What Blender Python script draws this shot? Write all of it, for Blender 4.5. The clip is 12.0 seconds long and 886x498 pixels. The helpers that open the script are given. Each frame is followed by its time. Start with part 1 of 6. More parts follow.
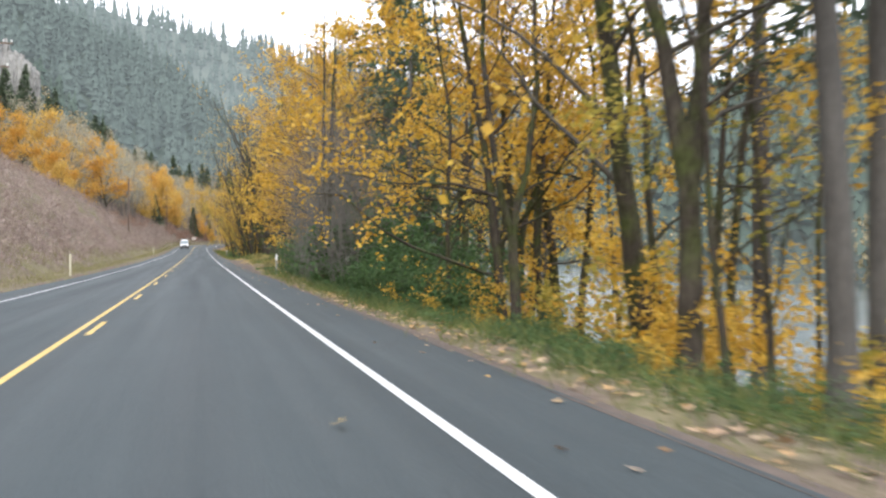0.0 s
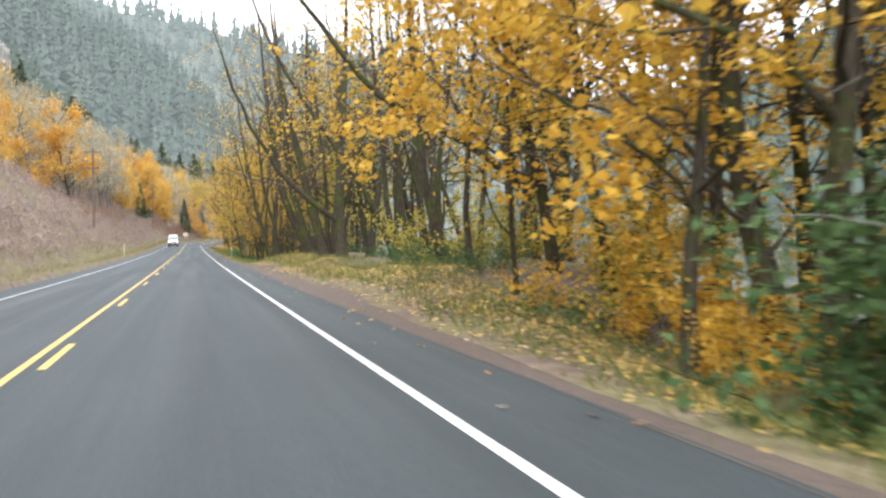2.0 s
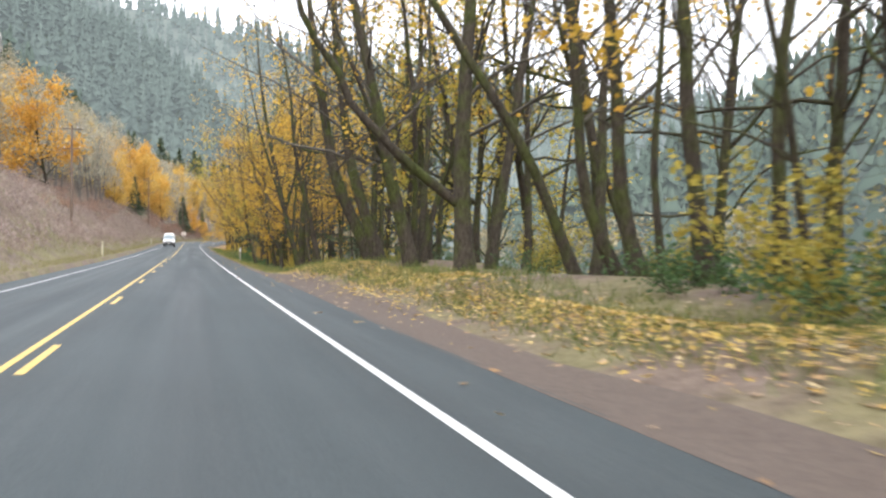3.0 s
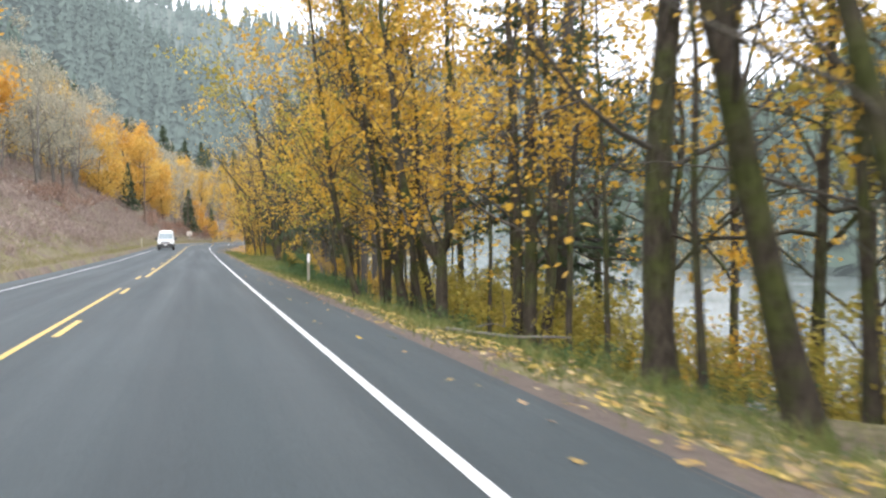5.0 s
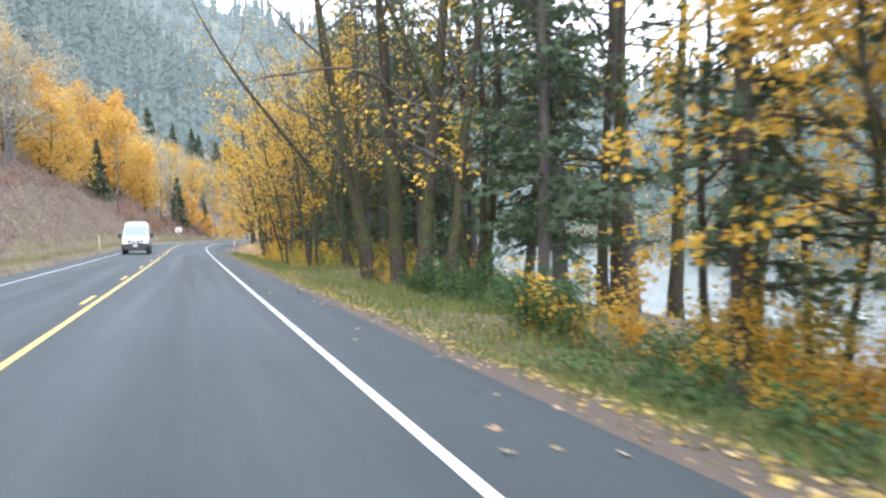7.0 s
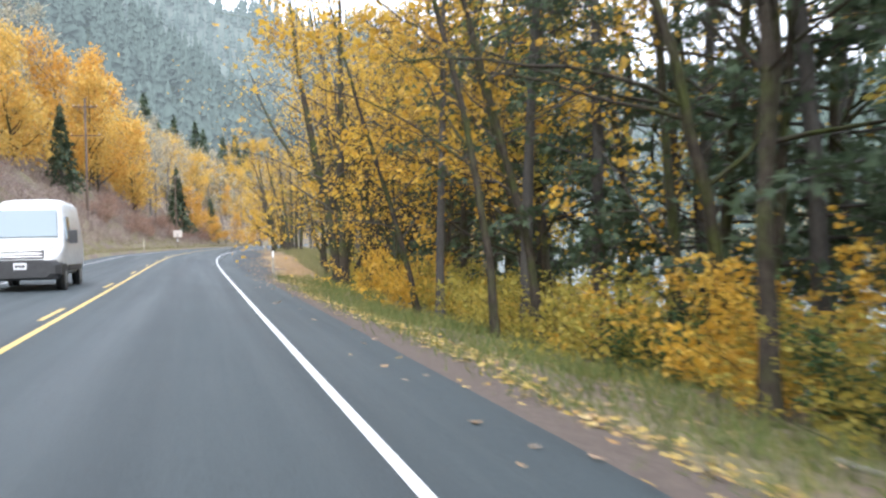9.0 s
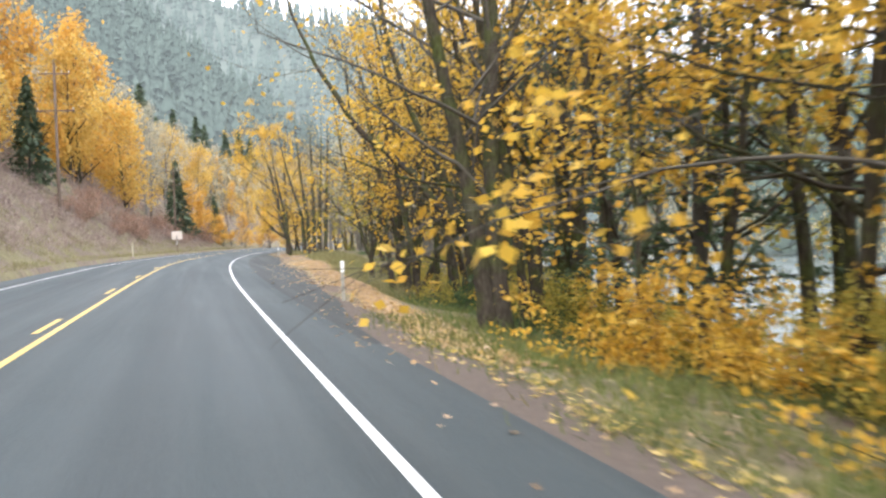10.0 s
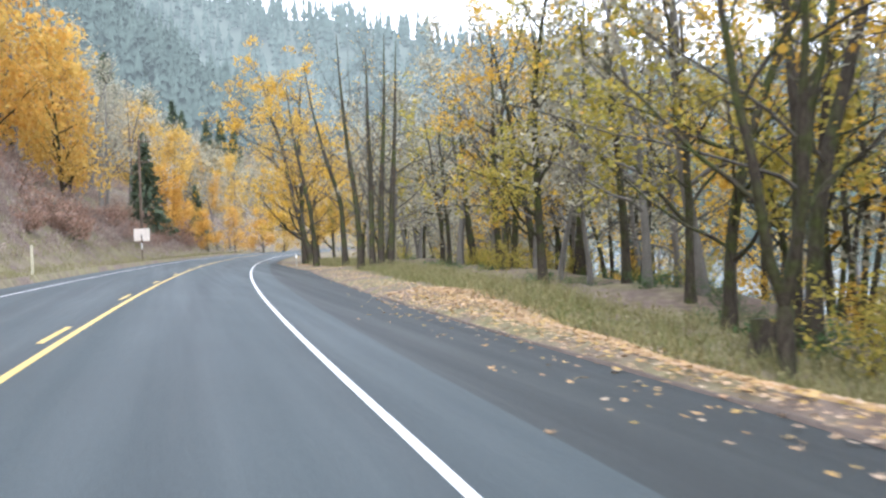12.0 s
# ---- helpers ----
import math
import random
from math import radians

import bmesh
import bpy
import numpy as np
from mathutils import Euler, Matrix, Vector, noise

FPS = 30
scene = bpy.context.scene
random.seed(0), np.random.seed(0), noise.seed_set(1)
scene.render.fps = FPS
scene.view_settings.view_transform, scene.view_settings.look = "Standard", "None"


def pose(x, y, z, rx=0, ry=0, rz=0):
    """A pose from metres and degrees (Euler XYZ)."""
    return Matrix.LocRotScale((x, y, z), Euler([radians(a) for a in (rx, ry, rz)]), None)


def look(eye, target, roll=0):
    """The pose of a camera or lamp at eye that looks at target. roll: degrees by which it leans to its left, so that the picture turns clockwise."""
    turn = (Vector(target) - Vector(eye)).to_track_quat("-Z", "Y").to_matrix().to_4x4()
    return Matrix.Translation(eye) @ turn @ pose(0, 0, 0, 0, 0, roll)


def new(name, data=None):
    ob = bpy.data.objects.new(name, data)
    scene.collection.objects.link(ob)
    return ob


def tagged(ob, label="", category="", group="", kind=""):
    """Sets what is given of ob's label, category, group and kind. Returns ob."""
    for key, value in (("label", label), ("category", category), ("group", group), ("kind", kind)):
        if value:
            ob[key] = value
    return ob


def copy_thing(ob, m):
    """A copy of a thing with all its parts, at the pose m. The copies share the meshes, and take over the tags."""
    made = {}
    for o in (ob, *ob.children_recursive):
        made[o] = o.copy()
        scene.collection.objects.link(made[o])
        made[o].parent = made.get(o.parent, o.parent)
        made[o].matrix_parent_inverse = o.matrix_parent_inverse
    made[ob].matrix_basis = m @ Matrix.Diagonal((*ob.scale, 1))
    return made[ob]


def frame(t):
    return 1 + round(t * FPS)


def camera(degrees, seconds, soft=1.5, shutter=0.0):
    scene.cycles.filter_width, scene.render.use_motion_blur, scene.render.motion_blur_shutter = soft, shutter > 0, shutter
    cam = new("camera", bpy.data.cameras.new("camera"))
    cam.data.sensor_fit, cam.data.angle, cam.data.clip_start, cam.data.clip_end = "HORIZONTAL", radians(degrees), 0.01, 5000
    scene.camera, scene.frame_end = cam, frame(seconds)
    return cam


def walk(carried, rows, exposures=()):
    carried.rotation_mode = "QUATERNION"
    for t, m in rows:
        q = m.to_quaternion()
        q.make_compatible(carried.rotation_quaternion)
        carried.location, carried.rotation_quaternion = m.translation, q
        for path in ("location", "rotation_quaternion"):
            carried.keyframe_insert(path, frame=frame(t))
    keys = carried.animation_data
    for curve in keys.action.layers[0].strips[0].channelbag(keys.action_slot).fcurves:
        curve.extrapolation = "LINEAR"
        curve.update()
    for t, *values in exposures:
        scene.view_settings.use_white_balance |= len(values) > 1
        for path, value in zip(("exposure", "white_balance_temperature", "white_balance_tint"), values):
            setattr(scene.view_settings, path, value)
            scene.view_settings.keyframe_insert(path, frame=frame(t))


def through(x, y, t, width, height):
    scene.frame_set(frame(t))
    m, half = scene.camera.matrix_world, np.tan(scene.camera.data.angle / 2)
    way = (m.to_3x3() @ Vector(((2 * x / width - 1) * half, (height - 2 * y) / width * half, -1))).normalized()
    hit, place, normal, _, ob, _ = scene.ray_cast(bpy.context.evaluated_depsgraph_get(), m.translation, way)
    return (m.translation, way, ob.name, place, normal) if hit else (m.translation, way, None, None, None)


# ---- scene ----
import itertools

cam = camera(47.0, 12.0, 2.4, 0.18)
PATH = [
    (0, (1.869, 4.861, 1.286), (2.333, 6.807, 1.278), -0.28),
    (0.5, (1.785, 18.042, 1.213), (2.239, 19.990, 1.204), -0.70),
    (1, (1.749, 31.728, 1.205), (2.210, 33.674, 1.192), -0.57),
    (1.5, (1.689, 45.473, 1.116), (2.159, 47.416, 1.094), -0.41),
    (2, (1.748, 58.790, 1.073), (2.226, 60.732, 1.056), -0.82),
    (2.5, (1.712, 71.972, 1.022), (2.202, 73.911, 1.011), -0.27),
    (3, (1.740, 84.423, 0.962), (2.221, 86.364, 0.956), 0.34),
    (5, (2.053, 141.179, 0.977), (2.519, 143.125, 0.968), -0.38),
    (5.5, (1.987, 154.310, 1.033), (2.458, 156.254, 1.017), -0.78),
    (6, (1.941, 167.399, 1.107), (2.407, 169.344, 1.092), -1.41),
    (6.5, (1.975, 180.483, 1.119), (2.450, 182.425, 1.098), -1.43),
    (8.5, (2.319, 233.516, 1.383), (2.804, 235.456, 1.364), -1.24),
    (9, (2.382, 246.294, 1.448), (2.854, 248.237, 1.439), -1.48),
    (9.5, (2.391, 258.896, 1.564), (2.873, 260.837, 1.554), -2.07),
    (10, (2.330, 272.008, 1.725), (2.798, 273.952, 1.714), -2.28),
    (10.5, (2.267, 285.373, 1.887), (2.747, 287.314, 1.872), -1.81),
    (11, (2.341, 298.373, 1.856), (2.828, 300.312, 1.840), -3.56),
    (11.5, (2.227, 310.769, 2.080), (2.725, 312.706, 2.070), -2.33),
    (12, (2.309, 322.360, 2.239), (2.821, 324.294, 2.235), -2.03),
]
walk(cam, [(t, look(eye, target, roll)) for t, eye, target, roll in PATH],
     [(0, 1.30, 6500, 10), (0.5, 1.37, 6500, 10), (1.0, 1.45, 6350, 10), (1.5, 1.50, 6500, 10), (2.0, 1.65, 6650, 10), (3.0, 1.53, 6600, 10), (5.5, 1.57, 6500, 10), (6.0, 1.63, 6500, 10),
      (6.5, 1.80, 6050, 10), (8.5, 1.83, 6000, 10), (9.0, 1.73, 6100, 10), (10.0, 1.83, 6500, 10), (10.5, 1.73, 6500, 10), (11.0, 1.80, 6450, 10), (11.5, 1.81, 6050, 10), (12.0, 1.73, 5950, 10)])

# ---- world and light ----
SUN_ELEV, SUN_TURN = radians(38), radians(200)
world = bpy.data.worlds.new("overcast_sky")
scene.world = world
world.use_nodes = True
wn, wl = world.node_tree.nodes, world.node_tree.links
wn.clear()
w_out = wn.new("ShaderNodeOutputWorld")
w_bg = wn.new("ShaderNodeBackground")
w_sky = wn.new("ShaderNodeTexSky")
w_sky.sky_type, w_sky.sun_disc = "NISHITA", False
w_sky.sun_elevation, w_sky.sun_rotation = SUN_ELEV, SUN_TURN
w_sky.air_density, w_sky.dust_density = 1.0, 4.0
w_hs = wn.new("ShaderNodeHueSaturation")
w_hs.inputs["Saturation"].default_value = 0.12
w_mix = wn.new("ShaderNodeMix")
w_mix.data_type = "RGBA"
w_mix.inputs[0].default_value = 0.75
w_mix.inputs[7].default_value = (8.5, 8.9, 9.8, 1)
wl.new(w_sky.outputs[0], w_hs.inputs["Color"])
wl.new(w_hs.outputs[0], w_mix.inputs[6])
wl.new(w_mix.outputs[2], w_bg.inputs[0])
w_bg.inputs[1].default_value = 0.12
wl.new(w_bg.outputs[0], w_out.inputs[0])

sun_data = bpy.data.lights.new("sun", "SUN")
sun_data.energy, sun_data.angle, sun_data.color = 0.8, radians(25), (1.0, 0.98, 0.95)
sun = new("sun", sun_data)
sun.matrix_world = look((0, 0, 60), (0 - 60 * math.sin(SUN_TURN) * math.cos(SUN_ELEV), -60 * math.cos(SUN_TURN) * math.cos(SUN_ELEV), 60 - 60 * math.sin(SUN_ELEV)))


# ---- materials ----
def nodes_of(mat):
    mat.use_nodes = True
    nt = mat.node_tree
    nt.nodes.clear()
    return nt, nt.nodes, nt.links


def ramp(nt, fac, stops):
    r = nt.nodes.new("ShaderNodeValToRGB")
    els = r.color_ramp.elements
    while len(els) < len(stops):
        els.new(0.5)
    for el, (p, c) in zip(els, stops):
        el.position, el.color = p, (*c, 1)
    nt.links.new(fac, r.inputs[0])
    return r.outputs[0]


def tex_noise(nt, vec, scale, detail=4.0, rough=0.55):
    n = nt.nodes.new("ShaderNodeTexNoise")
    n.inputs["Scale"].default_value, n.inputs["Detail"].default_value, n.inputs["Roughness"].default_value = scale, detail, rough
    if vec is not None:
        nt.links.new(vec, n.inputs["Vector"])
    return n.outputs[0]


def coords(nt, scale=(1, 1, 1)):
    c = nt.nodes.new("ShaderNodeTexCoord")
    m = nt.nodes.new("ShaderNodeMapping")
    m.inputs["Scale"].default_value = scale
    nt.links.new(c.outputs["Object"], m.inputs[0])
    return m.outputs[0]


def mixed(nt, fac, a, b, mode="MIX"):
    m = nt.nodes.new("ShaderNodeMix")
    m.data_type, m.blend_type = "RGBA", mode
    for sock, v in ((m.inputs[0], fac), (m.inputs[6], a), (m.inputs[7], b)):
        if isinstance(v, (int, float)):
            sock.default_value = v
        elif isinstance(v, tuple):
            sock.default_value = (*v, 1)
        else:
            nt.links.new(v, sock)
    return m.outputs[2]


def bump(nt, height, strength=0.4, dist=0.02):
    b = nt.nodes.new("ShaderNodeBump")
    b.inputs["Strength"].default_value, b.inputs["Distance"].default_value = strength, dist
    nt.links.new(height, b.inputs["Height"])
    return b.outputs[0]


def finish(nt, color, rough=0.8, metal=0.0, normal=None, spec=0.4):
    p = nt.nodes.new("ShaderNodeBsdfPrincipled")
    o = nt.nodes.new("ShaderNodeOutputMaterial")
    for sock, v in ((p.inputs["Base Color"], color), (p.inputs["Roughness"], rough)):
        if isinstance(v, (int, float)):
            sock.default_value = v
        elif isinstance(v, tuple):
            sock.default_value = (*v, 1)
        else:
            nt.links.new(v, sock)
    p.inputs["Metallic"].default_value = metal
    p.inputs["Specular IOR Level"].default_value = spec
    if normal is not None:
        nt.links.new(normal, p.inputs["Normal"])
    nt.links.new(p.outputs[0], o.inputs[0])
    return p


def two_tone(name, a, b, scale, rough=0.8, metal=0.0, stretch=(1, 1, 1), relief=0.3, fine=8.0, dist=0.01, spec=0.4):
    """Two colours in noise, with finer grain over it."""
    mat = bpy.data.materials.new(name)
    nt, _, _ = nodes_of(mat)
    v = coords(nt, stretch)
    n1, n2 = tex_noise(nt, v, scale), tex_noise(nt, v, scale * fine, 3.0, 0.6)
    c = ramp(nt, n1, [(0.3, a), (0.7, b)])
    c = mixed(nt, 0.35, c, ramp(nt, n2, [(0.25, tuple(x * 0.55 for x in a)), (0.75, tuple(min(1, x * 1.3) for x in b))]))
    finish(nt, c, rough, metal, bump(nt, n2, relief, dist), spec)
    return mat


def leafy(name, colours, through=0.35, rough=0.6):
    """Leaves, each of its own colour, which let some light through."""
    mat = bpy.data.materials.new(name)
    nt, nd, ln = nodes_of(mat)
    g = nd.new("ShaderNodeNewGeometry")
    n = len(colours)
    c = ramp(nt, g.outputs["Random Per Island"], [(i / (n - 1), col) for i, col in enumerate(colours)])
    v = coords(nt)
    c = mixed(nt, 0.5, c, ramp(nt, tex_noise(nt, v, 0.9, 3.0), [(0.3, (0.55, 0.53, 0.5)), (0.7, (1, 1, 1))]), "MULTIPLY")
    p = nd.new("ShaderNodeBsdfPrincipled")
    ln.new(c, p.inputs["Base Color"])
    p.inputs["Roughness"].default_value, p.inputs["Specular IOR Level"].default_value = rough, 0.25
    tr = nd.new("ShaderNodeBsdfTranslucent")
    ln.new(c, tr.inputs[0])
    mx = nd.new("ShaderNodeMixShader")
    mx.inputs[0].default_value = through
    ln.new(p.outputs[0], mx.inputs[1]), ln.new(tr.outputs[0], mx.inputs[2])
    o = nd.new("ShaderNodeOutputMaterial")
    ln.new(mx.outputs[0], o.inputs[0])
    return mat


def asphalt_material(name, a, b):
    mat = bpy.data.materials.new(name)
    nt, nd, ln = nodes_of(mat)
    at = nd.new("ShaderNodeAttribute")
    at.attribute_name = "lat"
    v = coords(nt)
    streak = tex_noise(nt, coords(nt, (1.4, 0.03, 1)), 1.0, 4.0)
    blotch = tex_noise(nt, v, 0.25, 4.0)
    grit = tex_noise(nt, v, 45.0, 2.0, 0.7)
    c = ramp(nt, streak, [(0.3, a), (0.7, b)])
    c = mixed(nt, 0.4, c, ramp(nt, blotch, [(0.35, tuple(x * 0.75 for x in a)), (0.65, tuple(x * 1.15 for x in b))]))
    c = mixed(nt, 0.5, c, ramp(nt, grit, [(0.3, tuple(x * 0.4 for x in a)), (0.72, tuple(x * 1.7 for x in b))]))
    # worn wheel tracks, a little smoother and greyer
    wv = nd.new("ShaderNodeMath")
    wv.operation = "MULTIPLY"
    wv.inputs[1].default_value = 6.2832 / 1.8
    ln.new(at.outputs["Fac"], wv.inputs[0])
    cs = nd.new("ShaderNodeMath")
    cs.operation = "COSINE"
    ln.new(wv.outputs[0], cs.inputs[0])
    wear = ramp(nt, cs.outputs[0], [(0.0, (1, 1, 1)), (1.0, (0.8, 0.8, 0.81))])
    c = mixed(nt, 0.8, c, wear, "MULTIPLY")
    rg = ramp(nt, streak, [(0.3, (0.62,) * 3), (0.7, (0.8,) * 3)])
    finish(nt, c, rg, 0.0, bump(nt, grit, 0.5, 0.006), 0.35)
    return mat


MAT = {}
MAT["asphalt"] = asphalt_material("road_asphalt", (0.03, 0.04, 0.044), (0.042, 0.0545, 0.06))
MAT["shoulder"] = asphalt_material("shoulder_asphalt", (0.016, 0.02, 0.0205), (0.024, 0.029, 0.03))
MAT["white_paint"] = two_tone("white_road_paint", (0.48, 0.49, 0.5), (0.62, 0.62, 0.62), 3.0, 0.6, relief=0.2)
MAT["yellow_paint"] = two_tone("yellow_road_paint", (0.5, 0.34, 0.09), (0.6, 0.43, 0.13), 3.0, 0.6, relief=0.2)
MAT["bark"] = two_tone("mossy_bark", (0.035, 0.028, 0.02), (0.075, 0.06, 0.042), 2.2, 0.95, stretch=(1, 1, 0.35), relief=0.8, dist=0.03)
MAT["moss"] = two_tone("moss", (0.03, 0.045, 0.012), (0.06, 0.075, 0.022), 3.0, 1.0, relief=0.8, dist=0.03)
MAT["gold_leaf"] = leafy("gold_maple_leaf", [(0.6, 0.33, 0.045), (0.74, 0.46, 0.06), (0.82, 0.56, 0.1), (0.66, 0.39, 0.05), (0.8, 0.54, 0.13)], 0.5)
MAT["green_leaf"] = leafy("evergreen_shrub_leaf", [(0.035, 0.08, 0.03), (0.07, 0.135, 0.045), (0.105, 0.18, 0.065), (0.05, 0.1, 0.035)], 0.3)


def water_material():
    mat = bpy.data.materials.new("river_water")
    nt, nd, ln = nodes_of(mat)
    long = coords(nt, (1, 0.35, 1))
    big, small = tex_noise(nt, long, 0.16, 4.0, 0.6), tex_noise(nt, long, 1.6, 4.0, 0.65)
    # pale streaks put white water and sky reflected on ripples into the colour
    c = mixed(nt, ramp(nt, big, [(0.4, (0, 0, 0)), (0.66, (1, 1, 1))]), (0.07, 0.09, 0.085), ramp(nt, small, [(0.4, (0.13, 0.15, 0.145)), (0.66, (0.32, 0.34, 0.34))]))
    finish(nt, c, 0.2, 0, bump(nt, small, 0.8, 0.12), 0.5)
    return mat


MAT["water"] = water_material()


# ---- plan of the road: s along it, u to the right of its centre line ----
PLAN_S = np.arange(-300, 1201, 1.0)
_bend = np.interp(PLAN_S, [-300, 288, 312, 700, 760, 1200], [0, 0, 1 / 1150, 1 / 1150, 0, 0])
PLAN_H = np.concatenate([[0], np.cumsum((_bend[1:] + _bend[:-1]) / 2)])
_mid = (PLAN_H[1:] + PLAN_H[:-1]) / 2
PLAN_X = np.concatenate([[0], np.cumsum(np.sin(_mid))])
PLAN_Y = np.concatenate([[0], np.cumsum(np.cos(_mid))])
PLAN_X -= np.interp(0, PLAN_S, PLAN_X)
PLAN_Y -= np.interp(0, PLAN_S, PLAN_Y)


def road_z(s):
    s = np.asarray(s, float)
    c = np.clip(s, -100, 330)
    return -0.006 * c + 2.8e-5 * c * c + np.where(s > 330, 0.006, -0.0116) * (s - c)


def lean(s, u):
    """The pavement's lean towards the river, growing towards the bend."""
    turn = np.interp(s, [60, 85, 170, 270, 335, 1200], [0, 0.6, 2.6, 4.6, 5.3, 5.3])
    return -np.tan(np.radians(turn)) * np.clip(u, -8, 7)


def plan(s, u):
    h = np.interp(s, PLAN_S, PLAN_H)
    return np.interp(s, PLAN_S, PLAN_X) + u * np.cos(h), np.interp(s, PLAN_S, PLAN_Y) - u * np.sin(h)


def hashed(a, b):
    v = np.sin(np.asarray(a) * 127.1 + np.asarray(b) * 311.7) * 43758.5453
    return v - np.floor(v)


def bumps(s, u, size, seed=0.0):
    """Smooth value noise over the plan, -1 to 1."""
    a, b = np.asarray(s, float) / size + seed, np.asarray(u, float) / size + seed * 1.7
    i, j = np.floor(a), np.floor(b)
    f, g = a - i, b - j
    f, g = f * f * (3 - 2 * f), g * g * (3 - 2 * g)
    top = hashed(i, j) * (1 - f) + hashed(i + 1, j) * f
    low = hashed(i, j + 1) * (1 - f) + hashed(i + 1, j + 1) * f
    return (top * (1 - g) + low * g) * 2 - 1


def paved_right(s):
    """Where the paved shoulder ends on the river side."""
    return np.interp(s, [-300, 52, 62, 100, 115, 290, 302, 318, 332, 400, 430, 1200], [5.1, 5.1, 4.96, 4.96, 5.15, 5.15, 6.3, 7.2, 7.9, 7.9, 5.4, 5.4])


def ground_z(s, u):
    """Height of the ground."""
    s, u = np.asarray(s, float), np.asarray(u, float)
    e = u - paved_right(s)
    right = np.interp(e, [0, 1.0, 2.0, 4, 8, 12, 17, 24, 90, 110, 200, 420], [-0.06, -0.1, -0.35, -1.15, -2.0, -3.4, -5.4, -7.2, -7.4, -4.5, 36, 165])
    bench = np.interp(s, [66, 84, 138, 150], [0, 1, 1, 0]) * np.interp(e, [0.8, 1.5, 3, 4.5, 8, 12, 15, 20, 26], [0, 0.25, 1.2, 1.65, 2.4, 3.4, 3.6, 2.0, 0])
    bench = bench + np.interp(s, [198, 215, 240, 262, 300, 312], [0, 1, 1, 0.4, 0.35, 0]) * np.interp(e, [1.0, 4.0, 9, 13, 20], [0, 1.05, 1.6, 1.8, 0])
    bench = bench + np.interp(s, [340, 358, 450, 480], [0, 1, 1, 0]) * np.interp(e, [1.0, 4.0, 8, 14, 18, 27], [0, 1.2, 1.9, 3.9, 4.2, 0])
    right = right + bench
    far = np.clip((-u - 5.0) / 60, 0, 1)
    left = np.interp(-u - 4.9, [0, 1.0, 2.2, 4.5, 10, 16, 40, 120, 260, 420, 700], [-0.06, -0.2, -0.1, 1.5, 6.3, 10, 23, 74, 172, 245, 300])
    rough = np.where(u > 0, np.clip(e / 6, 0, 1) * (0.35 * bumps(s, u, 4.0) + 0.5 * bumps(s, u, 11.0, 3.1)) * np.where((e > 20) & (e < 95), 0.2, 1), np.clip((-u - 6.5) / 6, 0, 1) * (0.5 * bumps(s, u, 5.0, 1.3) + 1.2 * bumps(s, u, 17.0, 2.2)) + far * 14 * bumps(s, u, 130.0, 5.0) + np.clip((-u - 70) / 120, 0, 1) * 26 * bumps(s, u, 190.0, 7.7))
    base = np.where(u > 0, right, left)
    road = -0.7 * np.ones_like(u)
    return road_z(s) + lean(s, u) + np.where((u > -4.9) & (e < 0), road, base + rough)


def mesh_of(name, verts, faces, mats, slots=None, smooth=False):
    me = bpy.data.meshes.new(name)
    me.from_pydata([tuple(v) for v in verts] if not isinstance(verts, np.ndarray) else verts.tolist(), [], faces if isinstance(faces, list) else faces.tolist())
    for m in mats:
        me.materials.append(m)
    if slots is not None:
        me.polygons.foreach_set("material_index", slots)
    if smooth:
        me.polygons.foreach_set("use_smooth", [True] * len(me.polygons))
    me.update()
    return me


def sheet(name, ss, us, height, mats, lat=True, smooth=True):
    """A sheet over the plan."""
    sg, ug = np.meshgrid(ss, us, indexing="ij")
    x, y = plan(sg.ravel(), ug.ravel())
    z = height(sg.ravel(), ug.ravel())
    n, m = len(ss), len(us)
    a = (np.arange(n - 1)[:, None] * m + np.arange(m - 1)).ravel()
    me = mesh_of(name, np.stack([x, y, z], 1), np.stack([a, a + m, a + m + 1, a + 1], 1)[:, ::-1], mats, smooth=smooth)
    if lat:
        at = me.attributes.new("lat", "FLOAT", "POINT")
        at.data.foreach_set("value", ug.ravel().astype(np.float32))
    return new(name, me)


def cross_fall(s, u):
    """The road's crown: it falls to both sides of the centre line, and leans into the bend further on."""
    s, u = np.asarray(s, float), np.asarray(u, float)
    drop = np.interp(s, [0, 35, 105, 190, 300, 1200], [0.05, 0.06, 0.18, 0.26, 0.22, 0.25])
    return road_z(s) + lean(s, u) + np.where(u < 0, u / 3.4 * drop, 0.0)


ROAD_S = np.concatenate([np.arange(-60, 420, 3.0), np.arange(420, 801, 8.0)])
road = tagged(sheet("road", ROAD_S, np.array([-5.0, -3.6, -1.8, 0, 1.8, 3.6, 4.9]), cross_fall, [MAT["asphalt"]]), "grey worn asphalt two-lane highway beside a river", "road", kind="structure")
sh = np.linspace(0, 1, 5)


def shoulder_sheet():
    sg = np.repeat(ROAD_S[:, None], 5, 1)
    ug = 4.9 + (paved_right(ROAD_S) - 4.9)[:, None] * sh[None]
    x, y = plan(sg.ravel(), ug.ravel())
    z = road_z(sg.ravel()) + lean(sg.ravel(), ug.ravel()) - (ug.ravel() - 4.9) * 0.02
    n, m = len(ROAD_S), 5
    a = (np.arange(n - 1)[:, None] * m + np.arange(m - 1)).ravel()
    me = mesh_of("shoulder", np.stack([x, y, z], 1), np.stack([a, a + m, a + m + 1, a + 1], 1)[:, ::-1], [MAT["shoulder"], MAT["asphalt"]], (np.repeat(ROAD_S[:-1], 4) < 287).astype(int), smooth=True)
    at = me.attributes.new("lat", "FLOAT", "POINT")
    at.data.foreach_set("value", ug.ravel().astype(np.float32))
    return new("shoulder", me)


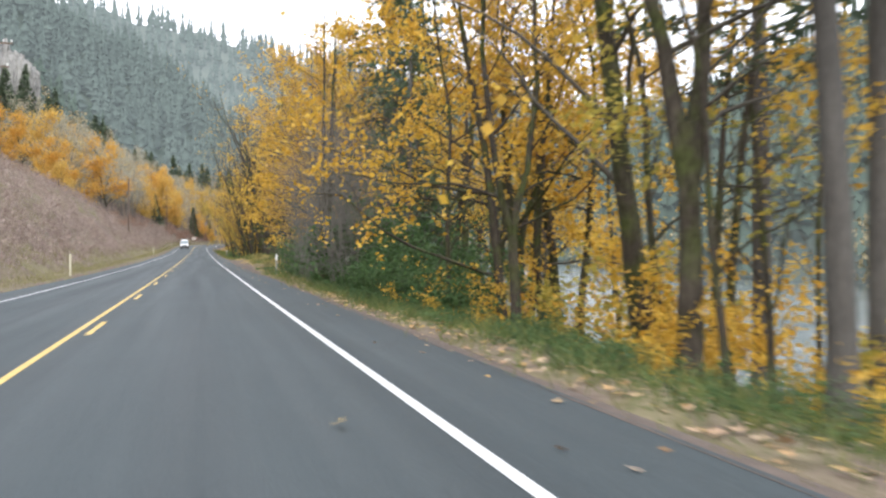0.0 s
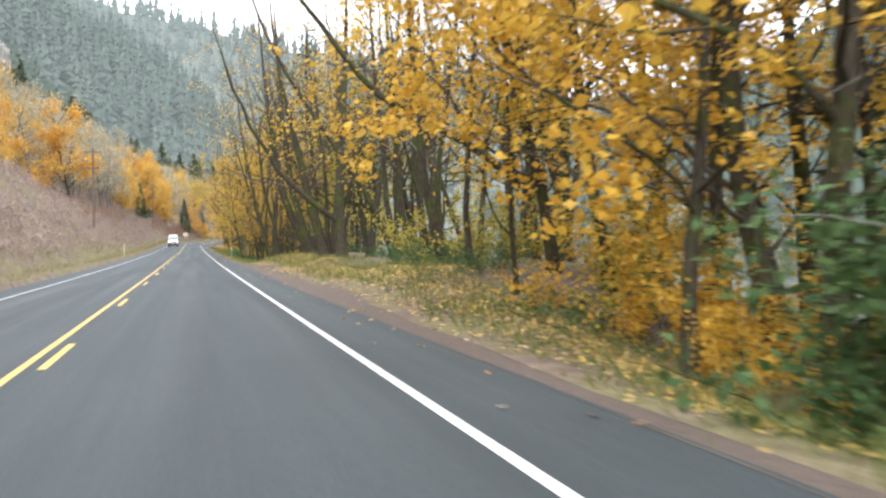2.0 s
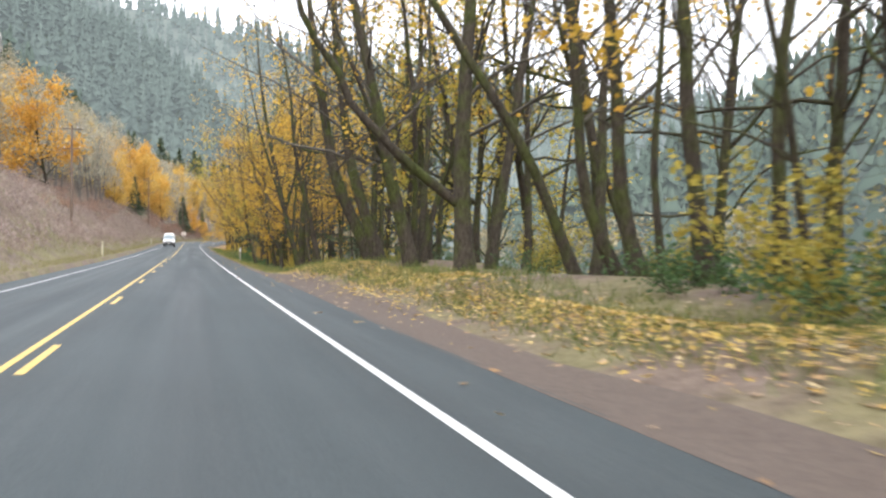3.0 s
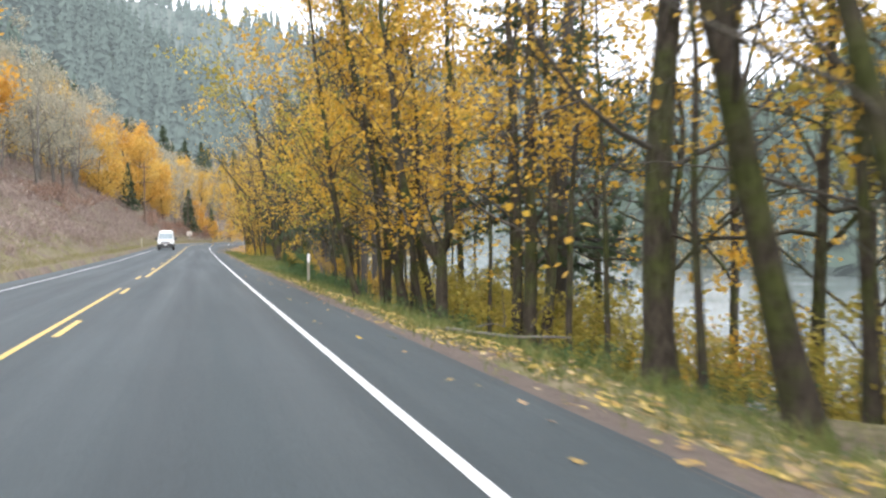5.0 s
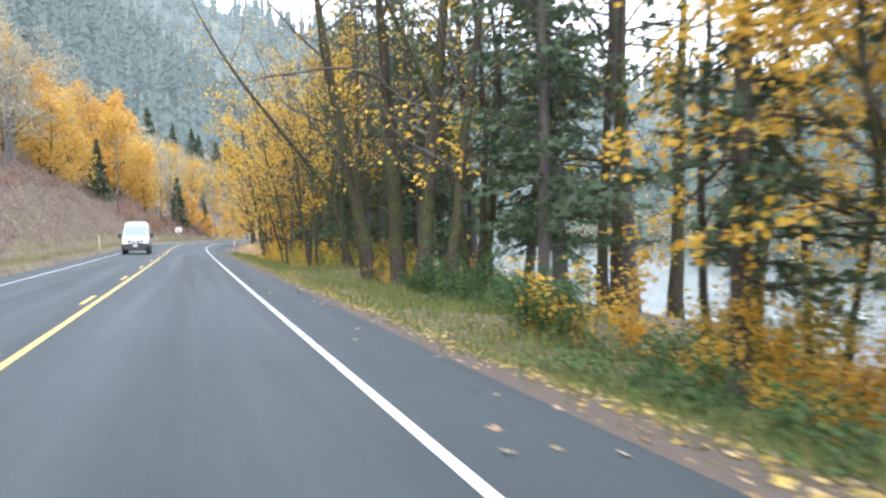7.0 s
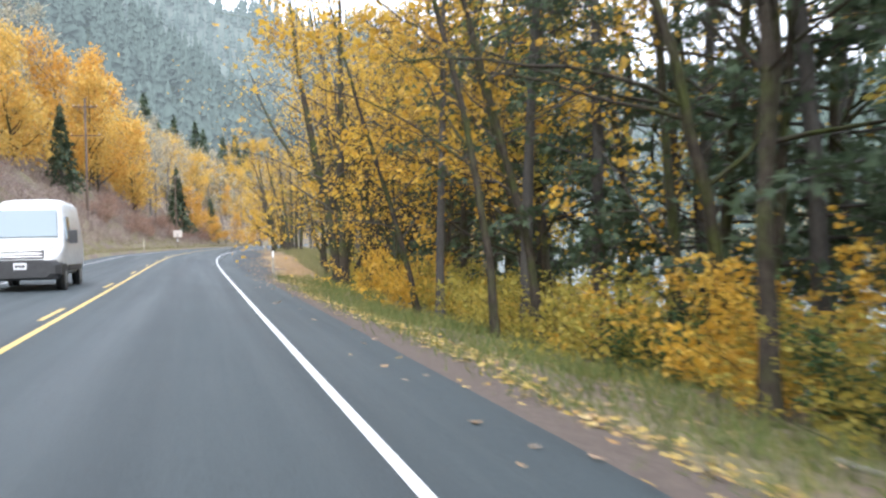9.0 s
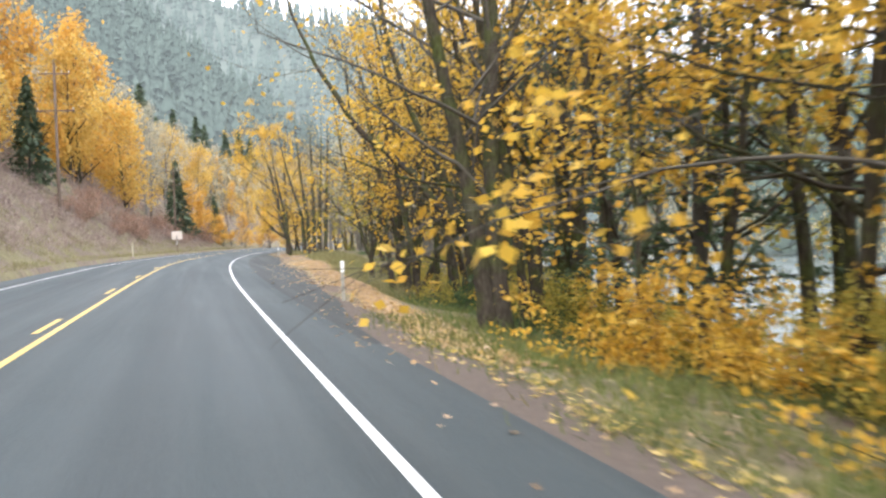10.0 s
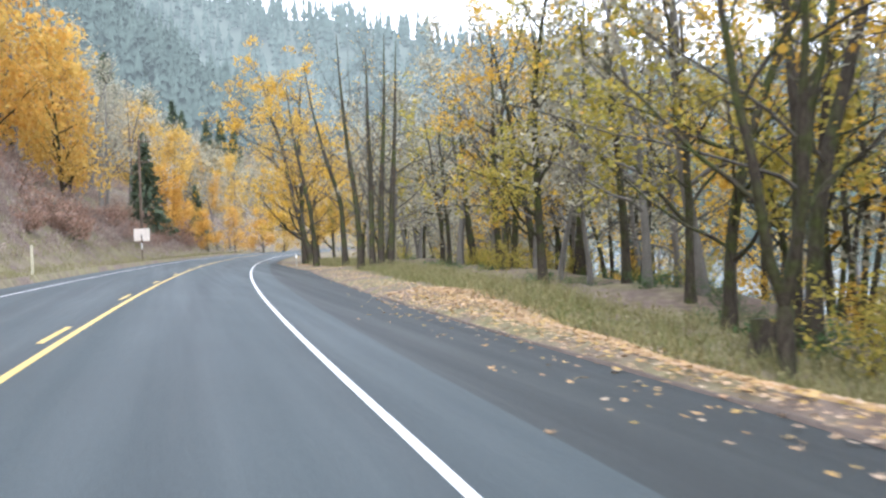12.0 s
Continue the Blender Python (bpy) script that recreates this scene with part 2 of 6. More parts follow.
tagged(shoulder_sheet(), "dark patched asphalt shoulder along the highway", "shoulder", kind="structure")


def gravel_strip():
    ss = np.arange(-10, 432, 2.0)
    wide = np.interp(ss, [50, 72, 86, 128, 145, 188, 198, 210, 228, 262, 296, 306], [0.35, 0.9, 1.5, 1.6, 0.7, 0.8, 1.6, 1.6, 0.8, 1.2, 1.2, 0.12]) * (1 + 0.18 * bumps(ss, ss * 0, 7.0, 9.0))
    ug = paved_right(ss)[:, None] - 0.08 + wide[:, None] * np.linspace(0, 1, 5)[None]
    sg = np.repeat(ss[:, None], 5, 1)
    x, y = plan(sg.ravel(), ug.ravel())
    edge_z = ground_z(sg.ravel(), np.maximum(ug.ravel(), np.repeat(paved_right(ss), 5) + 0.001))
    z = edge_z + np.tile([0.012, 0.045, 0.05, 0.03, -0.04], len(ss)) + 0.015 * bumps(sg.ravel(), ug.ravel(), 0.7, 4.0)
    pr = paved_right(ss)
    z[0::5] = road_z(ss) + lean(ss, pr) - (pr - 4.9) * 0.02 + 0.005
    a = (np.arange(len(ss) - 1)[:, None] * 5 + np.arange(4)).ravel()
    return new("gravel_verge", mesh_of("gravel_verge", np.stack([x, y, z], 1), np.stack([a, a + 5, a + 6, a + 1], 1)[:, ::-1], [MAT["gravel"]], smooth=True))


MAT["gravel"] = two_tone("reddish_brown_gravel", (0.085, 0.064, 0.054), (0.155, 0.12, 0.1), 9.0, 0.95, relief=1.0, fine=6.0, dist=0.02)
tagged(gravel_strip(), "reddish brown gravel strip along the pavement's edge", "gravel", kind="structure")


def stripe(name, s0, s1, u, wide, mat, step=3.0):
    ss = np.linspace(s0, s1, max(2, int((s1 - s0) / step) + 1))
    return sheet(name, ss, np.array([u - wide / 2, u + wide / 2]), lambda s, v: cross_fall(s, v) + 0.006, [mat], lat=False)


tagged(stripe("edge_line", -60, 760, 3.64, 0.11, MAT["white_paint"]), "solid white painted edge line on asphalt", "road marking", kind="structure")
tagged(stripe("edge_line", -60, 760, -3.52, 0.1, MAT["white_paint"]), "solid white painted edge line on asphalt", "road marking", kind="structure")
LINE_SWAP = 171.4
tagged(stripe("centre_line", -60, LINE_SWAP, -0.12, 0.1, MAT["yellow_paint"]), "solid yellow painted centre line on asphalt", "road marking", kind="structure")
tagged(stripe("centre_line", LINE_SWAP + 9.4, 760, 0.12, 0.1, MAT["yellow_paint"]), "solid yellow painted centre line on asphalt", "road marking", kind="structure")
for i in range(-4, 34):
    s0 = 12.19 * i + (9.7 if i < 14 else 8.05)
    u = 0.12 if i < 14 else -0.12
    tagged(stripe("centre_dash", s0, s0 + 3.05, u, 0.1, MAT["yellow_paint"], 1.0), "broken yellow painted centre dash, worn", "road marking", "centre dashes", "structure")


# ---- ground ----
def ground_material():
    mat = bpy.data.materials.new("verge_and_hillside_ground")
    nt, nd, ln = nodes_of(mat)
    at = nd.new("ShaderNodeAttribute")
    at.attribute_name = "lat"
    v = coords(nt)
    big, mid, fine = tex_noise(nt, v, 0.35, 5.0), tex_noise(nt, v, 2.2, 4.0), tex_noise(nt, v, 14.0, 3.0, 0.65)
    brown = ramp(nt, mid, [(0.3, (0.13, 0.098, 0.08)), (0.7, (0.26, 0.2, 0.165))])
    grass = ramp(nt, mid, [(0.3, (0.15, 0.135, 0.07)), (0.7, (0.28, 0.245, 0.14))])
    c = mixed(nt, ramp(nt, big, [(0.42, (0, 0, 0)), (0.6, (1, 1, 1))]), brown, grass)
    c = mixed(nt, 0.5, c, ramp(nt, fine, [(0.3, (0.3, 0.28, 0.25)), (0.7, (1, 1, 1))]), "MULTIPLY")
    finish(nt, c, 0.95, 0, bump(nt, fine, 0.8, 0.05), 0.2)
    return mat


MAT["ground"] = ground_material()
G_S = np.concatenate([np.arange(-120, -20, 8.0), np.arange(-20, 430, 2.5), np.arange(430, 1150, 15.0)])
G_U = np.concatenate([[-80, -70, -60, -50, -42, -35, -30], np.arange(-26, -5.2, 1.2), [-5.2, -4.9, -4.5, 0, 4.2, 4.8, 5.4, 6.0, 6.8], np.arange(7.6, 32, 1.3), [36, 45, 60, 80, 96, 104]])
ground = tagged(sheet("ground", G_S, G_U, ground_z, [MAT["ground"]]), "brushy brown hillside and leaf-strewn river bank", "ground", kind="structure")


def far_material(name, dark, pale, haze_glow):
    """Woods far off; the mist over them is painted in as pale blue emission."""
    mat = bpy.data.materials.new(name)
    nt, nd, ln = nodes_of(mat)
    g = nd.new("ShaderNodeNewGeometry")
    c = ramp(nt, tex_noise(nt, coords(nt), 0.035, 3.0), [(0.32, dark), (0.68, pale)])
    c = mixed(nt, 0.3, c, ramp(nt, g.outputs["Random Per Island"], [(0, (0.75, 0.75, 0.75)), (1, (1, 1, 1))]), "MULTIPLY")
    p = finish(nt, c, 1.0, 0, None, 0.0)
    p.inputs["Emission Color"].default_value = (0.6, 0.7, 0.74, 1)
    p.inputs["Emission Strength"].default_value = haze_glow
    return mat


# faint emission stands for haze in front of both slopes
MAT["far_slope"] = far_material("hazed_far_slope", (0.05, 0.066, 0.054), (0.075, 0.09, 0.074), 0.055)
FAR_S = np.arange(-120, 1160, 14.0)
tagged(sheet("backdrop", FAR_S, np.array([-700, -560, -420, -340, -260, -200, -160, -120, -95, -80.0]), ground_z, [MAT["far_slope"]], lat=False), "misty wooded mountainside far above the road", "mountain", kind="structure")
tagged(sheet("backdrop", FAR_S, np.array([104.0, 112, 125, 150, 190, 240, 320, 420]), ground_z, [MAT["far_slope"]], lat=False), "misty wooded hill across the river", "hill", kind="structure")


def far_ridge_at(az, out):
    """A point of the ridge that closes the valley: bearing from the bend in degrees, out from 0 at its foot to 1 on its crest."""
    az, out = np.asarray(az, float), np.asarray(out, float)
    crest = np.interp(az, [-40, -22, -8, 2, 9, 13, 19, 26, 34, 50], [345, 370, 335, 285, 268, 236, 222, 176, 182, 150])
    crest = crest * (1 + 0.05 * bumps(az * 10, out * 0, 31.0, 2.0) + 0.025 * bumps(az * 10, out * 0, 9.0, 4.0))
    r = 720 + 430 * out + 60 * bumps(az * 10, out * 300, 70.0, 6.0) * np.sin(np.pi * np.clip(out, 0, 1))
    a = np.radians(az)
    return r * np.sin(a), 300 + r * np.cos(a), crest * np.where(out > 1, 1.0, out ** 0.85) - 6


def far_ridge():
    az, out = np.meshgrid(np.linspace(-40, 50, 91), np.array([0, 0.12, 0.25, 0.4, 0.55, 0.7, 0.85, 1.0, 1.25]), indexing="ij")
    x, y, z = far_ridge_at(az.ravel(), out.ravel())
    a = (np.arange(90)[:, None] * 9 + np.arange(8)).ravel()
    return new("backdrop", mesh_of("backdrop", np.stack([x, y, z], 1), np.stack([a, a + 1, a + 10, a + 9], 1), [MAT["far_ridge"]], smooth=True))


# stronger emission here: thicker haze painted onto the far ridge
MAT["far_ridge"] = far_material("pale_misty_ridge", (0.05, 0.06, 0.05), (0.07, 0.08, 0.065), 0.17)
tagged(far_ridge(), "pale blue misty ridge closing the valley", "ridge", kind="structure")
river = tagged(sheet("water", np.arange(-120, 1100, 40.0), np.array([12.0, 30, 60, 115]), lambda s, u: road_z(s) - 5.6, [MAT["water"]], lat=False), "grey-green rippling river below the bank", "river", kind="structure")


# ---- vegetation kit ----
def fast_mesh(name, verts, faces, mats, slots=None, smooth=False):
    """A mesh from arrays; faces is a list of arrays of faces with one count of corners each."""
    me = bpy.data.meshes.new(name)
    verts = np.ascontiguousarray(verts, np.float32)
    flat = np.concatenate([f.ravel() for f in faces]).astype(np.int32)
    counts = np.concatenate([np.full(len(f), f.shape[1]) for f in faces])
    me.vertices.add(len(verts))
    me.vertices.foreach_set("co", verts.ravel())
    me.loops.add(len(flat))
    me.loops.foreach_set("vertex_index", flat)
    me.polygons.add(len(counts))
    me.polygons.foreach_set("loop_start", np.concatenate([[0], np.cumsum(counts)[:-1]]).astype(np.int32))
    for m in mats:
        me.materials.append(m)
    if slots is not None:
        me.polygons.foreach_set("material_index", slots.astype(np.int32))
    if smooth:
        me.polygons.foreach_set("use_smooth", np.ones(len(counts), bool))
    me.update(calc_edges=True)
    me.validate()
    return me


def unit(v):
    v = np.asarray(v, float)
    return v / (np.linalg.norm(v, axis=-1, keepdims=True) + 1e-9)


class Wood:
    """Collects tapered limbs into one mesh."""

    def __init__(self):
        self.v, self.f, self.n = [], [], 0

    def limb(self, pts, radii, sides):
        pts, radii = np.asarray(pts, float), np.asarray(radii, float)
        way = unit(np.gradient(pts, axis=0))
        ref = np.where(np.abs(way[:, 2:3]) > 0.9, [[1.0, 0, 0]], [[0, 0, 1.0]])
        a = unit(np.cross(way, ref))
        b = np.cross(way, a)
        ang = np.arange(sides) * 2 * np.pi / sides
        ring = pts[:, None] + radii[:, None, None] * (np.cos(ang)[None, :, None] * a[:, None] + np.sin(ang)[None, :, None] * b[:, None])
        self.v.append(ring.reshape(-1, 3))
        n = len(pts)
        i = np.arange(n - 1)[:, None] * sides + np.arange(sides)[None]
        j = np.arange(n - 1)[:, None] * sides + (np.arange(sides)[None] + 1) % sides
        self.f.append(np.stack([i, j, j + sides, i + sides], -1).reshape(-1, 4) + self.n)
        self.n += n * sides

    def mesh(self, name, mats):
        return fast_mesh(name, np.concatenate(self.v), [np.concatenate(self.f)], mats, smooth=True)


def wander(rng, start, way, length, segs, bend, lift):
    """A crooked line from start, which lifts or droops on its way."""
    pts, d = [np.asarray(start, float)], unit(way)
    for _ in range(segs):
        d = unit(d + rng.normal(0, bend, 3) + np.array([0, 0, lift]))
        pts.append(pts[-1] + d * length / segs)
    return np.array(pts)


MAPLE_LEAF = np.array([[0, -0.5, 0], [-0.5, -0.05, 0.06], [-0.17, 0.08, -0.02], [0, 0.55, 0.05], [0.17, 0.08, -0.02], [0.5, -0.05, 0.06]])
KITE_LEAF = np.array([[0, -0.45, 0], [-0.42, 0.05, 0.06], [0, 0.55, 0], [0.42, 0.05, 0.06]])
OVAL_LEAF = np.array([[0, -0.5, 0], [-0.24, 0, 0.06], [0, 0.5, 0], [0.24, 0, 0.06]])
NEEDLE_SPRAY = np.array([[0, -0.5, 0], [-0.2, 0.1, -0.06], [-0.05, 0.0, 0], [0, 0.55, -0.1], [0.05, 0.0, 0], [0.2, 0.1, -0.06]])


def leaves(rng, places, size, shape, flat=0.5, along=None):
    """Leaves at the places, turned at random; flat: how far they lie level."""
    n = len(places)
    nrm = unit(rng.normal(0, 1, (n, 3)) * (1 - flat) + np.array([0, 0, flat]))
    tip = rng.normal(0, 1, (n, 3)) if along is None else along + rng.normal(0, 0.35, (n, 3))
    x = unit(np.cross(tip, nrm))
    y = np.cross(nrm, x)
    sz = (size * rng.uniform(0.6, 1.25, n))[:, None, None]
    v = places[:, None] + sz * (shape[None, :, 0:1] * x[:, None] + shape[None, :, 1:2] * y[:, None] + shape[None, :, 2:3] * nrm[:, None])
    k = len(shape)
    return v.reshape(-1, 3), np.arange(n * k).reshape(n, k)


def branch_out(rng, wood, trunks, seed, height, limbs, first, sub, twigs, leaf_n, leaf_size, droop=0.02, low=0.25, spray=0.5, shape=MAPLE_LEAF, stout=1.0):
    """Limbs, boughs and twigs along the trunks, added to the wood, and leaves in sprays at their tips."""
    tips = []
    for up, rr in trunks:
        zs = up[:, 2]
        n_l = max(3, int(limbs / len(trunks) + 0.5))
        for q in range(n_l):
            hz = first + (height * 0.92 - first) * ((q + rng.random()) / n_l) ** 1.15
            if hz > zs[-1] or hz < zs[0]:
                continue
            p = np.array([np.interp(hz, zs, up[:, c]) for c in range(3)])
            r = np.interp(hz, zs, rr) * rng.uniform(0.35, 0.6) * stout
            a = rng.uniform(0, 6.28)
            length = rng.uniform(0.6, 1.05) * np.clip(height * 0.42 * (1.15 - hz / height * 0.65), 1.6, 7.5)
            l1 = wander(rng, p, [np.cos(a), np.sin(a), rng.uniform(0.3, 1.3)], length, 7, 0.15, droop)
            r1 = r * np.linspace(1, 0.22, 8)
            wood.limb(l1, r1, 4)
            for w in range(sub):
                k = rng.integers(2, 8)
                d = unit(l1[min(k, 7)] - l1[k - 1]) + rng.normal(0, 0.6, 3) + np.array([0, 0, 0.1])
                l2 = wander(rng, l1[k], d, length * rng.uniform(0.25, 0.5), 3, 0.2, droop)
                r2 = max(0.008, r1[k] * 0.5) * np.linspace(1, 0.3, 4)
                wood.limb(l2, r2, 3)
                for y in range(twigs):
                    m = rng.integers(1, 4)
                    l3 = wander(rng, l2[m], unit(l2[m] - l2[m - 1]) + rng.normal(0, 0.7, 3), length * rng.uniform(0.14, 0.3), 1, 0.25, droop)
                    wood.limb(l3, max(0.006, r2[m] * 0.5) * np.array([1, 0.4]), 3)
                    tips.append(l3 * [[0.5], [0.5]] + l3[::-1] * [[0.5], [0.5]] * [[1], [0]] + l3 * [[0], [0.5]])
                tips.append(l2[2:])
    tips = np.concatenate(tips)
    weight = np.where(tips[:, 2] < height * 0.5, 0.4 + low, 1.0)
    clump = (np.sin(tips[:, 0] * 1.3 + seed) * np.sin(tips[:, 1] * 1.1 + seed * 2) * np.sin(tips[:, 2] * 0.9 + seed * 3)) > -0.12
    weight = weight * np.where(clump, 1.0, 0.12)
    pick = rng.choice(len(tips), leaf_n, p=weight / weight.sum())
    at = tips[pick] + rng.normal(0, 0.16 * spray * 2, (leaf_n, 3)) - np.array([0, 0, 0.06])
    lv, lf = leaves(rng, at, leaf_size, shape, 0.55)
    return lv, lf


def tree_mesh(seed, height, radius, stems=1, fork=0.0, spread=0.5, lean=(0, 0), limbs=12, first=2.0, sub=4, twigs=4, leaf_n=2200, leaf_size=0.2, droop=0.02, low=0.25, spray=0.5, sides=9, shape=MAPLE_LEAF):
    """Wood and leaf arrays of a broadleaf tree. fork: height at which the trunk splits; low: how much of the foliage hangs low."""
    rng = np.random.default_rng(seed)
    wood = Wood()
    trunks = []
    for k in range(stems):
        az = 2 * np.pi * (k / max(1, stems)) + rng.uniform(0, 1)
        off = np.array([np.cos(az), np.sin(az), 0]) * (radius * 0.9 if stems > 1 else 0)
        way = np.array([lean[0], lean[1], 1.0]) + (np.array([np.cos(az), np.sin(az), 0]) * spread * 0.4 if stems > 1 else 0)
        r = radius * (0.7 if stems > 1 else 1.0) * rng.uniform(0.85, 1.1)
        h = height * rng.uniform(0.85, 1.1)
        if fork:
            base = wander(rng, off - [0, 0, 0.3], way, fork + 0.3, 6, 0.05, 0.05)
            rad = r * np.linspace(1.0, 0.85, 7)
            rad[0] *= 1.35
            rad[1] *= 1.1
            wood.limb(base, rad, sides)
            a0 = rng.uniform(0, 6.28)
            for q in range(2 if rng.random() < 0.6 else 3):
                a = a0 + q * 2 * np.pi / 2.4 + rng.uniform(-0.3, 0.3)
                w2 = unit(base[-1] - base[-2]) + np.array([np.cos(a), np.sin(a), 0]) * spread
                up = wander(rng, base[-1] - unit(w2) * r * 0.3, w2, h - fork, 11, 0.09, 0.06)
                rr = r * 0.68 * np.linspace(1, 0.12, 12)
                wood.limb(up, rr, sides - 2)
                trunks.append((up, rr))
        else:
            up = wander(rng, off - [0, 0, 0.3], way, h + 0.3, 14, 0.055, 0.03)
            rr = r * (np.linspace(1, 0.1, 15) ** 0.85)
            rr[0] *= 1.5
            rr[1] *= 1.12
            wood.limb(up, rr, sides)
            trunks.append((up, rr))
    return (wood, *branch_out(rng, wood, trunks, seed, height, limbs, first, sub, twigs, leaf_n, leaf_size, droop, low, spray, shape))


def tree_thing(name, label, category, group, wood, lv, lf, bark, leaf):
    root = new(name)
    tagged(root, label, category, group)
    trunk = new("trunk", wood.mesh("trunk", [bark]))
    trunk.parent = root
    if lv is not None:
        crown = new("crown", fast_mesh("crown", lv, [lf], [leaf]))
        crown.parent = root
    return root


def ground_at(s, u):
    x, y = plan(s, u)
    return float(x), float(y), float(ground_z(np.array([s]), np.array([u]))[0])


def stand(proto, s, u, turn=0.0, lean=0.0, toward=0.0, size=1.0, sink=0.05):
    """A copy of a plant on the ground, leaning by lean degrees towards the plan's direction toward (0: to the road)."""
    x, y, z = ground_at(s, u)
    h = float(np.interp(s, PLAN_S, PLAN_H))
    axis = Vector((-math.sin(toward), math.cos(toward), 0))
    m = Matrix.Translation((x, y, z - sink)) @ Matrix.Rotation(-h, 4, "Z") @ Matrix.Rotation(radians(-lean), 4, axis) @ Matrix.Rotation(turn, 4, "Z") @ Matrix.Scale(size, 4)
    ob = copy_thing(proto, m)
    return ob


# ---- plant prototypes; they are copied into place and then removed ----
MAT["grey_bark"] = two_tone("pale_grey_bark", (0.1, 0.092, 0.082), (0.2, 0.185, 0.165), 3.0, 0.9, stretch=(1, 1, 0.4), relief=0.5, dist=0.01)
MAT["fir_bark"] = two_tone("grey_brown_fir_bark", (0.045, 0.041, 0.037), (0.12, 0.112, 0.102), 3.6, 0.95, stretch=(1, 1, 0.22), relief=1.0, dist=0.04)
MAT["olive_leaf"] = leafy("yellow_green_maple_leaf", [(0.28, 0.27, 0.06), (0.47, 0.39, 0.08), (0.6, 0.47, 0.1), (0.36, 0.33, 0.07), (0.53, 0.4, 0.08)], 0.5)
MAT["needles"] = leafy("dark_fir_needles", [(0.055, 0.09, 0.055), (0.09, 0.13, 0.075), (0.12, 0.165, 0.095), (0.07, 0.11, 0.06)], 0.35)
MAT["orange_leaf"] = leafy("orange_maple_leaf", [(0.62, 0.33, 0.07), (0.74, 0.43, 0.09), (0.8, 0.52, 0.13), (0.66, 0.36, 0.08)], 0.5)


def bark_with_moss():
    mat = bpy.data.materials.new("mossy_dark_bark")
    nt, nd, ln = nodes_of(mat)
    v = coords(nt, (1, 1, 0.3))
    big, fine = tex_noise(nt, coords(nt), 1.1, 4.0), tex_noise(nt, v, 14.0, 4.0, 0.65)
    bark = ramp(nt, fine, [(0.28, (0.018, 0.015, 0.012)), (0.72, (0.085, 0.071, 0.055))])
    moss = ramp(nt, fine, [(0.28, (0.022, 0.028, 0.009)), (0.72, (0.085, 0.095, 0.032))])
    c = mixed(nt, ramp(nt, big, [(0.45, (0, 0, 0)), (0.62, (1, 1, 1))]), bark, moss)
    finish(nt, c, 0.95, 0, bump(nt, fine, 0.9, 0.03), 0.2)
    return mat


MAT["mossy"] = bark_with_moss()
PROTOS = {}


def maple(key, label, leaf="gold_leaf", bark="mossy", **how):
    wood, lv, lf = tree_mesh(**how)
    PROTOS[key] = (tree_thing("maple_tree", label, "tree", "roadside trees", wood, lv, lf, MAT[bark], MAT[leaf]), how["radius"])


L_SPARSE = "mossy bigleaf maple, nearly bare, few yellow leaves"
L_FULL = "mossy bigleaf maple hung with golden yellow leaves"
L_SLIM = "slender young maple with thin golden foliage"
maple("slim_a", L_SLIM, seed=11, height=10, radius=0.075, limbs=10, first=1.6, sub=3, twigs=3, leaf_n=900, leaf_size=0.16, sides=6)
maple("slim_b", L_SLIM, "olive_leaf", seed=12, height=9, radius=0.08, limbs=10, first=1.4, sub=3, twigs=3, leaf_n=900, leaf_size=0.15, sides=6)
maple("mid_a", L_SPARSE, seed=21, height=16, radius=0.17, limbs=14, first=4.2, sub=5, twigs=3, leaf_n=500, leaf_size=0.155, shape=KITE_LEAF)
maple("mid_b", L_SPARSE, seed=22, height=17, radius=0.18, limbs=14, first=4.8, sub=5, twigs=3, leaf_n=750, leaf_size=0.155, lean=(0.08, 0), shape=KITE_LEAF)
maple("mid_c", L_FULL, seed=23, height=15, radius=0.18, limbs=14, first=2.2, sub=5, twigs=3, leaf_n=4200, leaf_size=0.165, low=0.7, shape=KITE_LEAF)
maple("mid_d", L_FULL, seed=24, height=14, radius=0.17, limbs=14, first=2.4, sub=5, twigs=3, leaf_n=2400, leaf_size=0.165, low=0.6, fork=3.0, spread=0.35, shape=KITE_LEAF)
maple("big_a", L_SPARSE, seed=31, height=19, radius=0.26, limbs=16, first=4.2, sub=5, twigs=3, leaf_n=800, leaf_size=0.165, sides=11, shape=KITE_LEAF)
maple("big_b", L_FULL, seed=32, height=17, radius=0.27, limbs=18, first=2.0, sub=5, twigs=3, leaf_n=5200, leaf_size=0.19, low=0.8, sides=11, shape=KITE_LEAF)
maple("olive", "broad maple with olive and gold autumn leaves", "olive_leaf", seed=33, height=17, radius=0.26, limbs=18, first=2.2, sub=5, twigs=3, leaf_n=6500, leaf_size=0.2, low=0.7, sides=9, shape=KITE_LEAF)
maple("clump", "clump of mossy maple stems spreading from one base", seed=41, height=17, radius=0.26, stems=5, spread=0.6, limbs=20, first=3.0, sub=5, twigs=3, leaf_n=1900, leaf_size=0.155, shape=KITE_LEAF)
maple("vee", "mossy maple whose trunk forks low into two", seed=42, height=16, radius=0.27, fork=2.2, spread=0.42, limbs=14, first=4.2, sub=5, twigs=3, leaf_n=1100, leaf_size=0.165, sides=11, shape=KITE_LEAF)
maple("greybare", "tall leafless maple with many fine dark branches", seed=44, height=18, radius=0.22, stems=3, spread=0.5, limbs=26, first=3.0, sub=6, twigs=5, leaf_n=260, leaf_size=0.16, sides=7, shape=KITE_LEAF)

